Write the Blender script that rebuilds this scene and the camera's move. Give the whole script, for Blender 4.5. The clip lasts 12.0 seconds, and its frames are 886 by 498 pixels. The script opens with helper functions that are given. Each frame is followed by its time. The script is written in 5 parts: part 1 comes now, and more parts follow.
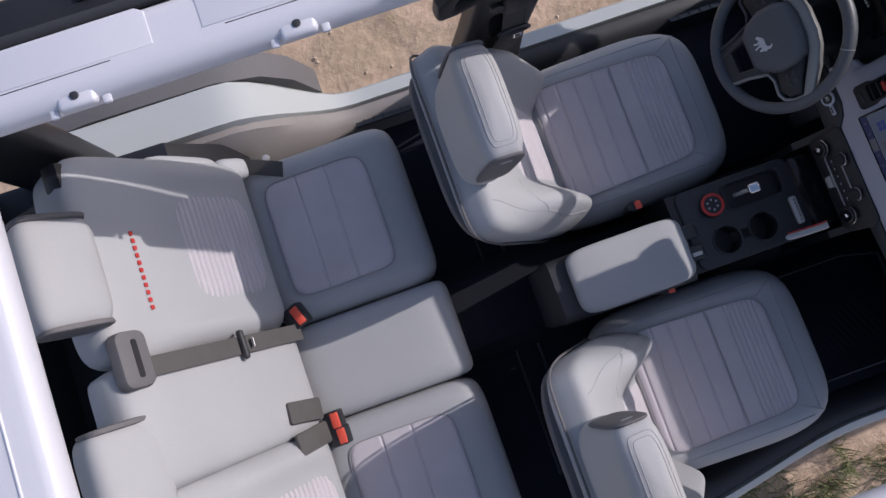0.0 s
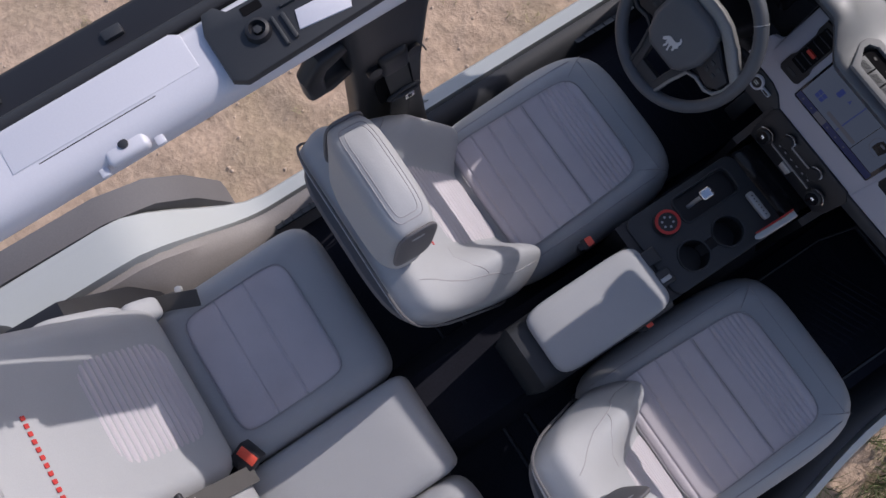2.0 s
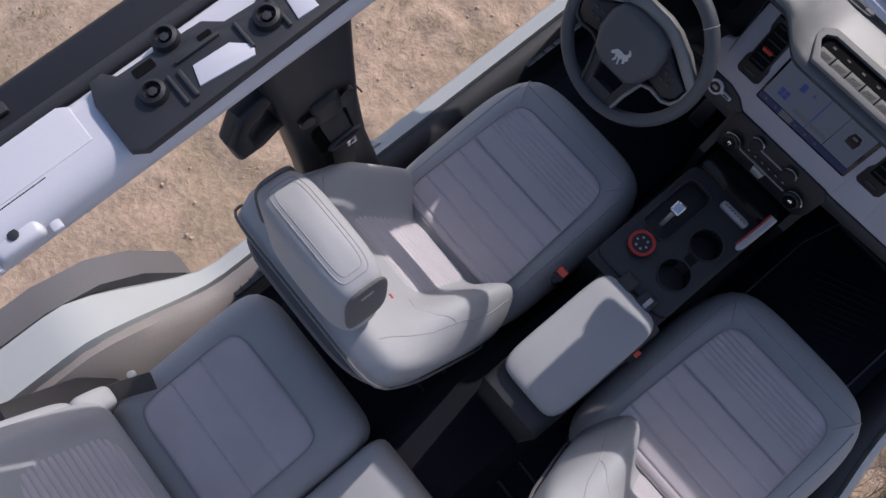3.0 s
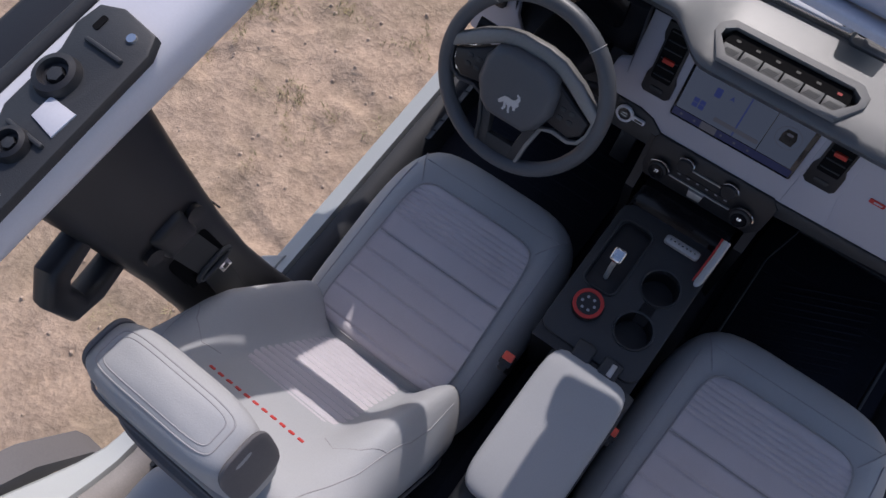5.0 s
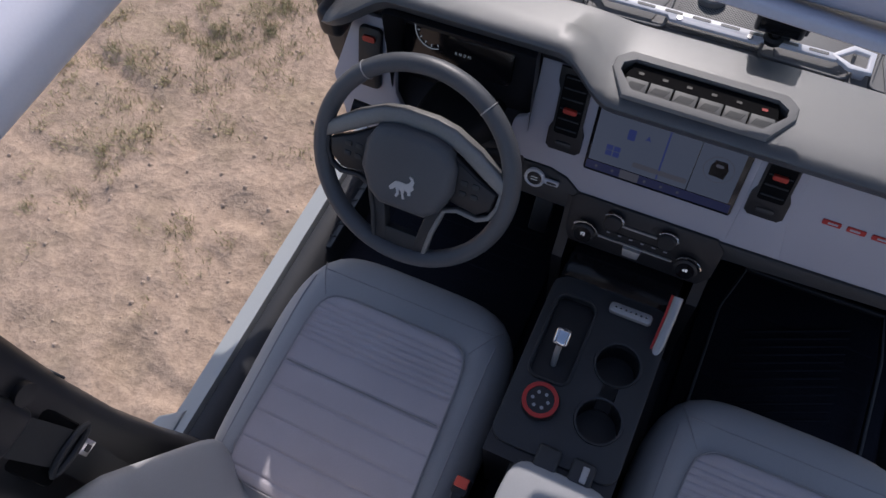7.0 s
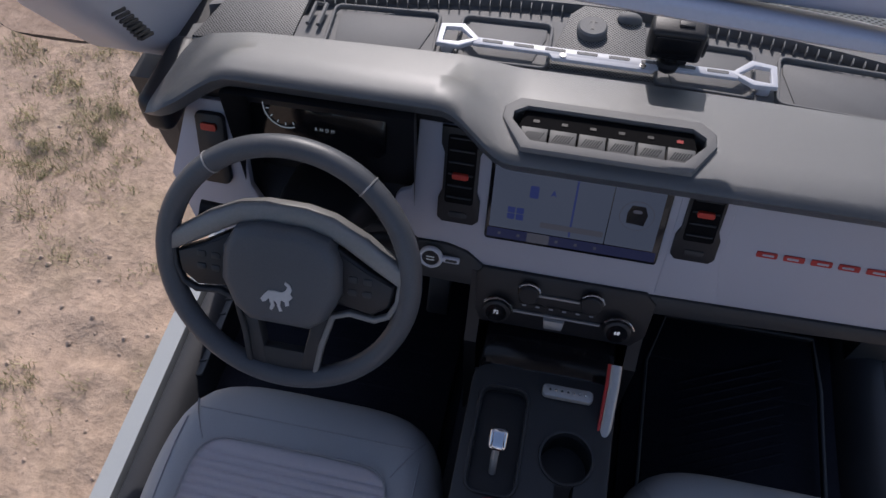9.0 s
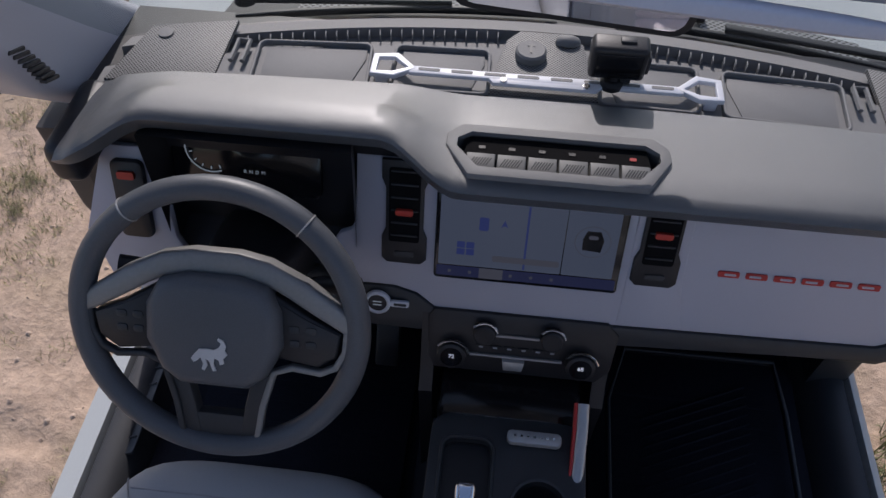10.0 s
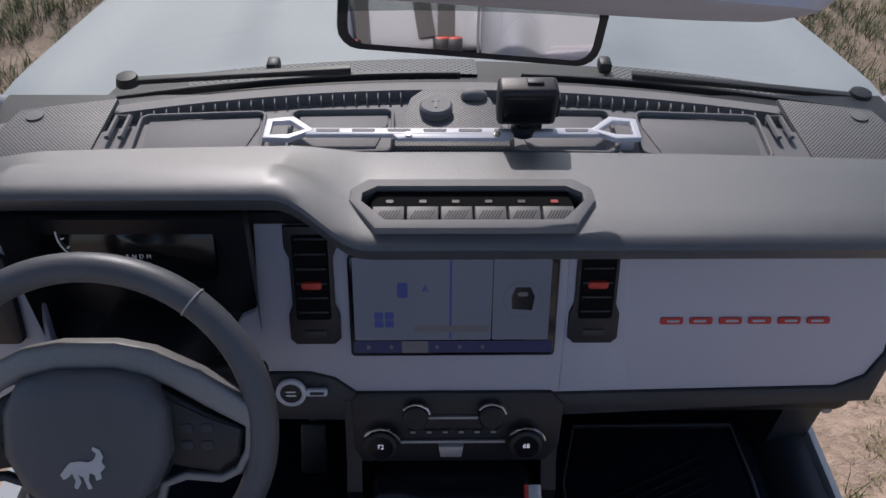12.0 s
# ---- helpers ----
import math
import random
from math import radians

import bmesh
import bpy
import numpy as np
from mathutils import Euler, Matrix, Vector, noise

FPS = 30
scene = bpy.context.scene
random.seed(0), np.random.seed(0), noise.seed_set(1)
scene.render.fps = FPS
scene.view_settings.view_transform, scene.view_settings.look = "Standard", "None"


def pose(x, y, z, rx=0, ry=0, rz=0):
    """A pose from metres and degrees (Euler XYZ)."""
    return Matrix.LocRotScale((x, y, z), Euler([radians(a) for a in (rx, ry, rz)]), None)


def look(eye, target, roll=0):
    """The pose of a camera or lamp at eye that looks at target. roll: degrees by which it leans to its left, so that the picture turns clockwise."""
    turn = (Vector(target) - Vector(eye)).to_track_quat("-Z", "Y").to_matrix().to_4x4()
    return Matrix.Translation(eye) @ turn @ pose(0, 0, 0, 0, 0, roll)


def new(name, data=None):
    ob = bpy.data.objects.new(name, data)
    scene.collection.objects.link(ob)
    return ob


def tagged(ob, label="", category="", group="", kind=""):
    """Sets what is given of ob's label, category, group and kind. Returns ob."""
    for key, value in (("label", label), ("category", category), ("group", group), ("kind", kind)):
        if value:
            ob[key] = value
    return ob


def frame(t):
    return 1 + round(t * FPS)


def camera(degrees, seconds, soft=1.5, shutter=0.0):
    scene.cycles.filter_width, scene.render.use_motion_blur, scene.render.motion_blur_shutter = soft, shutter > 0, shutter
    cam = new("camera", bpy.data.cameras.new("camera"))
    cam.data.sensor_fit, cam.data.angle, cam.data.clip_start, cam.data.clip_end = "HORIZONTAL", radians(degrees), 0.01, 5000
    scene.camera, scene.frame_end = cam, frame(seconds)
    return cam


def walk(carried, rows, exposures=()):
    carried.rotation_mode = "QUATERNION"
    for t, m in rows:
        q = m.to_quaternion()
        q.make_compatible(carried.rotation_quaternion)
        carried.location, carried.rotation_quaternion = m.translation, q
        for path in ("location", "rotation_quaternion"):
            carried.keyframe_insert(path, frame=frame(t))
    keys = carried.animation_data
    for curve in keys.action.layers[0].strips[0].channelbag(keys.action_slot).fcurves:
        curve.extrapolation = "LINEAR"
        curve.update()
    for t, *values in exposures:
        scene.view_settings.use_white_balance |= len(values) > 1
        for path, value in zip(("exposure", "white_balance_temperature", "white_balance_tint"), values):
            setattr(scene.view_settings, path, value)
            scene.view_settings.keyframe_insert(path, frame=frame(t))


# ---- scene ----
cam = camera(61.0, 12.0)
PATH = [
    (0, (0.074, -1.336, 3.202), (-0.172, -1.216, 1.221), 6.6),
    (0.5, (0.065, -1.293, 3.145), (-0.216, -1.154, 1.17), 3.3),
    (1, (0.066, -1.252, 3.091), (-0.254, -1.091, 1.123), 0.3),
    (1.5, (0.065, -1.214, 3.04), (-0.289, -1.025, 1.081), -1.7),
    (2, (0.057, -1.177, 2.991), (-0.325, -0.954, 1.041), -3.1),
    (2.5, (0.051, -1.134, 2.939), (-0.358, -0.876, 0.998), -4.5),
    (3, (0.05, -1.088, 2.875), (-0.389, -0.79, 0.947), -5.9),
    (5, (0.069, -0.921, 2.627), (-0.469, -0.423, 0.767), -10.7),
    (5.5, (0.065, -0.888, 2.57), (-0.478, -0.327, 0.729), -10.8),
    (6, (0.056, -0.858, 2.521), (-0.485, -0.23, 0.7), -10.6),
    (6.5, (0.055, -0.835, 2.465), (-0.484, -0.127, 0.674), -10.0),
    (7, (0.04, -0.814, 2.407), (-0.47, -0.019, 0.645), -8.5),
    (9, (-0.045, -0.693, 2.228), (-0.298, 0.368, 0.552), -1.7),
    (9.5, (-0.055, -0.681, 2.186), (-0.238, 0.456, 0.551), -0.1),
    (10, (-0.061, -0.671, 2.146), (-0.177, 0.537, 0.557), 1.0),
    (10.5, (-0.063, -0.664, 2.107), (-0.116, 0.616, 0.571), 1.8),
    (11, (-0.04, -0.655, 2.081), (-0.081, 0.677, 0.59), 0.8),
    (11.5, (-0.038, -0.652, 2.052), (-0.035, 0.738, 0.613), 0.9),
    (12, (-0.033, -0.647, 2.024), (0.005, 0.79, 0.634), 0.9),
]
walk(cam, [(t, look(eye, target, roll)) for t, eye, target, roll in PATH])

# ---- daylight ----
SUN_TO = Vector((0.215, -1.27, -1.0)).normalized()
world = bpy.data.worlds.new("sky")
scene.world = world
world.use_nodes = True
wn, wl = world.node_tree.nodes, world.node_tree.links
sky = wn.new("ShaderNodeTexSky")
sky.sky_type, sky.sun_disc = "NISHITA", False
sky.sun_elevation = math.asin(-SUN_TO.z)
sky.sun_rotation = math.atan2(-SUN_TO.x, -SUN_TO.y)
sky.air_density, sky.dust_density = 1.0, 1.5
wl.new(sky.outputs[0], wn["Background"].inputs[0])
wn["Background"].inputs[1].default_value = 0.145
sun = new("sun", bpy.data.lights.new("sun", "SUN"))
sun.data.energy, sun.data.angle, sun.data.color = 3.1, radians(0.6), (1.0, 0.95, 0.88)
sun.matrix_world = look((0, 0, 10), Vector((0, 0, 10)) + SUN_TO)
scene.view_settings.exposure = -0.04
scene.view_settings.use_white_balance = True
scene.view_settings.white_balance_temperature, scene.view_settings.white_balance_tint = 6330, 18


# ---- materials ----
def mat(name, color, rough=0.6, metal=0.0, var=0.12, scale=6.0, fine=220.0, bump=0.15, dirt=None, spec=0.5, weave=0.0, wrinkle=0.0):
    m = bpy.data.materials.new(name)
    m.use_nodes = True
    n, l = m.node_tree.nodes, m.node_tree.links
    b = n["Principled BSDF"]
    b.inputs["Roughness"].default_value, b.inputs["Metallic"].default_value = rough, metal
    b.inputs["Specular IOR Level"].default_value = spec
    tc = n.new("ShaderNodeTexCoord")
    big, small = n.new("ShaderNodeTexNoise"), n.new("ShaderNodeTexNoise")
    big.inputs["Scale"].default_value, big.inputs["Detail"].default_value = scale, 5
    small.inputs["Scale"].default_value, small.inputs["Detail"].default_value = fine, 3
    l.new(tc.outputs["Object"], big.inputs["Vector"])
    l.new(tc.outputs["Object"], small.inputs["Vector"])
    add = n.new("ShaderNodeMath")
    add.operation = "ADD"
    l.new(big.outputs["Fac"], add.inputs[0])
    l.new(small.outputs["Fac"], add.inputs[1])
    ramp = n.new("ShaderNodeMapRange")
    ramp.inputs[1].default_value, ramp.inputs[2].default_value = 0.65, 1.35
    l.new(add.outputs[0], ramp.inputs[0])
    mix = n.new("ShaderNodeMix")
    mix.data_type = "RGBA"
    lo = [c * (1 - var) for c in color] if dirt is None else dirt
    hi = [min(1, c * (1 + var)) for c in color]
    mix.inputs[6].default_value, mix.inputs[7].default_value = (*lo, 1), (*hi, 1)
    l.new(ramp.outputs[0], mix.inputs[0])
    l.new(mix.outputs[2], b.inputs["Base Color"])
    rr = n.new("ShaderNodeMapRange")
    rr.inputs[3].default_value, rr.inputs[4].default_value = max(0, rough - 0.08), min(1, rough + 0.08)
    l.new(big.outputs["Fac"], rr.inputs[0])
    if rough > 0.05:
        l.new(rr.outputs[0], b.inputs["Roughness"])
    if bump:
        bp = n.new("ShaderNodeBump")
        bp.inputs["Strength"].default_value, bp.inputs["Distance"].default_value = bump, 0.001
        h = small.outputs["Fac"]
        if weave:
            w = n.new("ShaderNodeTexVoronoi")
            w.inputs["Scale"].default_value = weave
            l.new(tc.outputs["Object"], w.inputs["Vector"])
            s = n.new("ShaderNodeMath")
            s.operation = "ADD"
            l.new(w.outputs["Distance"], s.inputs[0])
            l.new(h, s.inputs[1])
            h = s.outputs[0]
        l.new(h, bp.inputs["Height"])
        if wrinkle:
            soft = n.new("ShaderNodeTexNoise")
            soft.inputs["Scale"].default_value, soft.inputs["Detail"].default_value = 16, 3
            soft.inputs["Distortion"].default_value = 0.8
            l.new(tc.outputs["Object"], soft.inputs["Vector"])
            fold = n.new("ShaderNodeBump")
            fold.inputs["Strength"].default_value, fold.inputs["Distance"].default_value = wrinkle, 0.012
            l.new(soft.outputs["Fac"], fold.inputs["Height"])
            l.new(fold.outputs[0], bp.inputs["Normal"])
        l.new(bp.outputs[0], b.inputs["Normal"])
    return m


SEAT = mat("seat_vinyl", (0.385, 0.39, 0.40), 0.62, var=0.05, scale=5, fine=420, bump=0.2, weave=600, spec=0.35, wrinkle=0.07)
INSERT = mat("seat_insert_cloth", (0.53, 0.495, 0.52), 0.9, var=0.08, scale=9, fine=700, bump=0.5, weave=900, spec=0.15, wrinkle=0.06)
SEATDARK = mat("seat_shell_grey", (0.13, 0.125, 0.13), 0.7, var=0.1)
PAD = mat("soft_touch_grey", (0.056, 0.062, 0.070), 0.45, var=0.10, scale=4, fine=900, bump=0.4, weave=1400, spec=1.0)
PAD.node_tree.nodes["Principled BSDF"].inputs["Coat Weight"].default_value = 0.65
PAD.node_tree.nodes["Principled BSDF"].inputs["Coat Roughness"].default_value = 0.40
FASCIA = mat("fascia_paint", (0.47, 0.47, 0.525), 0.38, var=0.03, scale=3, fine=500, bump=0.08)
TRAY = mat("tray_plastic", (0.17, 0.17, 0.172), 0.62, var=0.1, scale=7, fine=800, bump=0.4)
BUTTON = mat("switch_grey", (0.15, 0.15, 0.146), 0.55, var=0.08, fine=600)
BLACK = mat("black_plastic", (0.015, 0.015, 0.018), 0.45, var=0.25, scale=8, fine=500, bump=0.25)
TRIM = mat("charcoal_trim", (0.030, 0.032, 0.036), 0.5, var=0.2, scale=6, fine=600, bump=0.3)
GLOSSBLACK = mat("gloss_black", (0.008, 0.008, 0.01), 0.12, var=0.2, bump=0)
LEATHER = mat("steering_leather", (0.090, 0.096, 0.106), 0.44, var=0.12, scale=10, fine=500, bump=0.12, weave=700)
FLOORMAT = mat("rubber_floor", (0.014, 0.0145, 0.021), 0.7, var=0.3, scale=5, fine=260, bump=0.3, spec=0.10)
BAR = mat("roll_bar_paint", (0.60, 0.60, 0.645), 0.32, var=0.03, scale=3, fine=300, bump=0.06)
PAINT = mat("body_paint", (0.44, 0.465, 0.465), 0.55, var=0.03, scale=1.5, fine=300, bump=0.03, spec=0.3)
TAUPE = mat("door_opening_trim", (0.24, 0.22, 0.21), 0.6, var=0.12, scale=5)
ARCH = mat("grey_metal_trim", (0.24, 0.238, 0.232), 0.42, metal=0.25, var=0.08, bump=0.1)
SEAM = mat("seam_thread", (0.33, 0.325, 0.33), 0.8, var=0.1, bump=0)
SATIN = mat("satin_silver", (0.46, 0.455, 0.45), 0.38, metal=0.45, var=0.06, bump=0.05)
CHROME = mat("chrome", (0.75, 0.75, 0.76), 0.14, metal=1.0, var=0.05, bump=0)
ALU = mat("silver_rail_paint", (0.66, 0.67, 0.72), 0.35, var=0.04, bump=0.05)
RED = mat("red_accent", (0.50, 0.035, 0.03), 0.5, var=0.1, bump=0.05)
BUCKLERED = mat("buckle_red", (0.75, 0.10, 0.06), 0.4, var=0.08, bump=0.05)
ORANGE = mat("vent_red", (0.55, 0.045, 0.025), 0.5, var=0.1, bump=0.05)
BELT = mat("belt_webbing", (0.085, 0.08, 0.076), 0.8, var=0.12, scale=30, fine=900, bump=0.5)
BELTDARK = mat("belt_dark", (0.040, 0.040, 0.041), 0.75, var=0.2, scale=30, fine=900, bump=0.5)
LOGO = mat("silver_emblem", (0.6, 0.6, 0.62), 0.35, metal=0.5, var=0.05, bump=0)
WIPER = mat("wiper_rubber", (0.02, 0.021, 0.023), 0.5, var=0.2)
VISOR = mat("visor_vinyl", (0.52, 0.52, 0.56), 0.65, var=0.04)
ICON = mat("icon_white", (0.35, 0.36, 0.38), 0.6, var=0.05, bump=0)
SANDGRASS = mat("dry_grass", (0.37, 0.33, 0.17), 0.8, var=0.35, scale=2, fine=40, bump=0)
GREENGRASS = mat("green_grass", (0.15, 0.165, 0.065), 0.8, var=0.4, scale=1.5, fine=30, bump=0)
PEBBLE = mat("pebble", (0.46, 0.35, 0.27), 0.9, var=0.25, scale=20, fine=90)


def glass_mat(name, tint, rough=0.02):
    m = bpy.data.materials.new(name)
    m.use_nodes = True
    n, l = m.node_tree.nodes, m.node_tree.links
    n.remove(n["Principled BSDF"])
    t, g, x = n.new("ShaderNodeBsdfTransparent"), n.new("ShaderNodeBsdfGlossy"), n.new("ShaderNodeMixShader")
    t.inputs[0].default_value = (*tint, 1)
    g.inputs["Roughness"].default_value = rough
    x.inputs[0].default_value = 0.035
    l.new(t.outputs[0], x.inputs[1])
    l.new(g.outputs[0], x.inputs[2])
    l.new(x.outputs[0], n["Material Output"].inputs[0])
    return m


GLASS = glass_mat("windshield_glass", (0.68, 0.72, 0.71))


def glow_mat(name, color, strength, rough=0.15):
    m = bpy.data.materials.new(name)
    m.use_nodes = True
    b = m.node_tree.nodes["Principled BSDF"]
    b.inputs["Base Color"].default_value = (0.01, 0.01, 0.012, 1)
    b.inputs["Roughness"].default_value = rough
    b.inputs["Specular IOR Level"].default_value = 0.10
    b.inputs["Emission Color"].default_value = (*color, 1)
    b.inputs["Emission Strength"].default_value = strength
    return m


SCREEN = glow_mat("screen_map", (0.13, 0.165, 0.245), 0.29)
SCREENDARK = glow_mat("screen_bar", (0.02, 0.025, 0.07), 0.5)
SCREENLINE = glow_mat("screen_line", (0.03, 0.045, 0.16), 0.5)
SCREENGREY = glow_mat("screen_grey", (0.06, 0.065, 0.085), 0.6)
# Near-black that paints in the shade of openings; also the black icon strip.
CAVITY = mat("deep_black", (0.006, 0.006, 0.007), 0.85, var=0.2, bump=0, spec=0.1)
DIAL = glow_mat("dial_white", (0.5, 0.6, 0.7), 0.22)
DIGIT = glow_mat("digit_white", (0.6, 0.65, 0.75), 0.8)
MIRROR = mat("mirror_glass", (0.8, 0.8, 0.82), 0.02, metal=1.0, var=0.01, bump=0)


def sand_mat():
    m = mat("sandy_ground", (0.52, 0.385, 0.285), 0.95, var=0.16, scale=1.4, fine=11, bump=0, spec=0.1)
    n, l = m.node_tree.nodes, m.node_tree.links
    b = n["Principled BSDF"]
    tc = n.new("ShaderNodeTexCoord")
    mix = [x for x in n if x.type == "MIX"][0]
    patch = n.new("ShaderNodeTexNoise")
    patch.inputs["Scale"].default_value, patch.inputs["Detail"].default_value = 2.1, 9
    grit = n.new("ShaderNodeTexNoise")
    grit.inputs["Scale"].default_value, grit.inputs["Detail"].default_value = 30, 10
    grit.inputs["Roughness"].default_value = 0.62
    l.new(tc.outputs["Object"], patch.inputs["Vector"])
    l.new(tc.outputs["Object"], grit.inputs["Vector"])
    r = n.new("ShaderNodeMapRange")
    r.inputs[1].default_value, r.inputs[2].default_value = 0.5, 0.72
    l.new(patch.outputs["Fac"], r.inputs[0])
    m2 = n.new("ShaderNodeMix")
    m2.data_type = "RGBA"
    l.new(r.outputs[0], m2.inputs[0])
    l.new(mix.outputs[2], m2.inputs[6])
    m2.inputs[7].default_value = (0.40, 0.31, 0.215, 1)
    g = n.new("ShaderNodeMapRange")
    g.inputs[1].default_value, g.inputs[2].default_value, g.inputs[3].default_value, g.inputs[4].default_value = 0.35, 0.65, 0.80, 1.08
    l.new(grit.outputs["Fac"], g.inputs[0])
    m3 = n.new("ShaderNodeMix")
    m3.data_type, m3.blend_type = "RGBA", "MULTIPLY"
    m3.inputs[0].default_value = 1.0
    l.new(m2.outputs[2], m3.inputs[6])
    l.new(g.outputs[0], m3.inputs[7])
    l.new(m3.outputs[2], b.inputs["Base Color"])
    bp = n.new("ShaderNodeBump")
    bp.inputs["Strength"].default_value, bp.inputs["Distance"].default_value = 0.75, 0.016
    l.new(grit.outputs["Fac"], bp.inputs["Height"])
    l.new(bp.outputs[0], b.inputs["Normal"])
    return m


SAND = sand_mat()


# ---- mesh helpers ----
def thing(name, label, category, at=(0, 0, 0), group="", kind=""):
    ob = new(name)
    ob.location = at
    ob.empty_display_size = 0.05
    return tagged(ob, label, category, group, kind)


def part(name, bm, material, parent=None, label="", smooth=True):
    bmesh.ops.recalc_face_normals(bm, faces=bm.faces)
    me = bpy.data.meshes.new(name)
    bm.to_mesh(me)
    bm.free()
    if smooth:
        me.shade_smooth()
        me.set_sharp_from_angle(angle=radians(38))
    me.materials.append(material)
    ob = new(name, me)
    if parent is not None:
        ob.parent = parent
        top = parent
        off = Vector()
        while top is not None:
            off = off + top.location
            top = top.parent
        me.transform(Matrix.Translation(-off))
    if label:
        ob["label"] = label
    return ob


def rbox(size, at=(0, 0, 0), bevel=0.004, seg=2, turn=(0, 0, 0), bm=None):
    b = bm or bmesh.new()
    vs = bmesh.ops.create_cube(b, size=1.0)["verts"]
    bmesh.ops.scale(b, vec=size, verts=vs)
    if bevel:
        es = list({e for v in vs for e in v.link_edges})
        out = bmesh.ops.bevel(b, geom=es, offset=min(bevel, min(size) * 0.45), segments=seg, profile=0.5, affect="EDGES")
        vs = list({v for f in out["faces"] for v in f.verts} | {v for v in vs if v.is_valid})
        seen = set(vs)
        stack = list(vs)
        while stack:
            v = stack.pop()
            for e in v.link_edges:
                o = e.other_vert(v)
                if o not in seen:
                    seen.add(o)
                    stack.append(o)
        vs = list(seen)
    bmesh.ops.transform(b, matrix=pose(*at, *turn), verts=vs)
    return b


def prism(poly, depth, m=None, bevel=0.0, seg=2):
    """A flat outline in the xy plane, pushed up along z by depth, laid by m."""
    b = bmesh.new()
    f = b.faces.new([b.verts.new((x, y, 0)) for x, y in poly])
    r = bmesh.ops.extrude_face_region(b, geom=[f])
    top = [v for v in r["geom"] if isinstance(v, bmesh.types.BMVert)]
    bmesh.ops.translate(b, vec=(0, 0, depth), verts=top)
    if bevel:
        b.normal_update()
        tops = [e for e in b.edges if all(v in set(top) for v in e.verts)]
        bmesh.ops.bevel(b, geom=tops, offset=bevel, segments=seg, profile=0.5, affect="EDGES")
    if m is not None:
        b.transform(m)
    return b


def loft(rings, closed=True, caps=True):
    b = bmesh.new()
    rows = [[b.verts.new(p) for p in ring] for ring in rings]
    n = len(rows[0])
    for r0, r1 in zip(rows, rows[1:]):
        for i in range(n if closed else n - 1):
            b.faces.new((r0[i], r0[(i + 1) % n], r1[(i + 1) % n], r1[i]))
    if caps and closed:
        b.faces.new(rows[0][::-1])
        b.faces.new(rows[-1])
    return b


def sweep(path, ring, up=(0, 0, 1), closed=False):
    """Carry the outline ring (x across, y up) along path."""
    path = [Vector(p) for p in path]
    rings = []
    for i, p in enumerate(path):
        a = path[(i - 1) % len(path)] if closed or i else p
        c = path[(i + 1) % len(path)] if closed or i < len(path) - 1 else p
        d = (c - a).normalized()
        s = d.cross(Vector(up)).normalized()
        u = s.cross(d)
        rg = ring(i / (len(path) - 1)) if callable(ring) else ring
        rings.append([p + s * x + u * y for x, y in rg])
    if closed:
        rings.append(rings[0])
    b = loft(rings, True, not closed)
    if closed:
        bmesh.ops.remove_doubles(b, verts=b.verts, dist=1e-6)
    return b


def circle(r, n=16, sy=1.0):
    return [(r * math.cos(2 * math.pi * i / n), r * sy * math.sin(2 * math.pi * i / n)) for i in range(n)]


def rrect(w, h, r, n=4):
    out = []
    for cx, cy, a in ((w / 2 - r, h / 2 - r, 0), (-w / 2 + r, h / 2 - r, 90), (-w / 2 + r, -h / 2 + r, 180), (w / 2 - r, -h / 2 + r, 270)):
        out += [(cx + r * math.cos(radians(a + 90 * k / n)), cy + r * math.sin(radians(a + 90 * k / n))) for k in range(n + 1)]
    return out


def turned(profile, n=32, m=None):
    """Spin (radius, height) pairs about z."""
    hollow = profile[0][0] > 0 and profile[-1][0] > 0
    b = loft([[(r * math.cos(2 * math.pi * i / n), r * math.sin(2 * math.pi * i / n), z) for i in range(n)] for r, z in (profile + profile[:1] if hollow else profile)], True, not hollow)
    bmesh.ops.remove_doubles(b, verts=b.verts, dist=1e-6)
    if m is not None:
        b.transform(m)
    return b


def smooth01(x):
    x = max(0.0, min(1.0, x))
    return x * x * (3 - 2 * x)


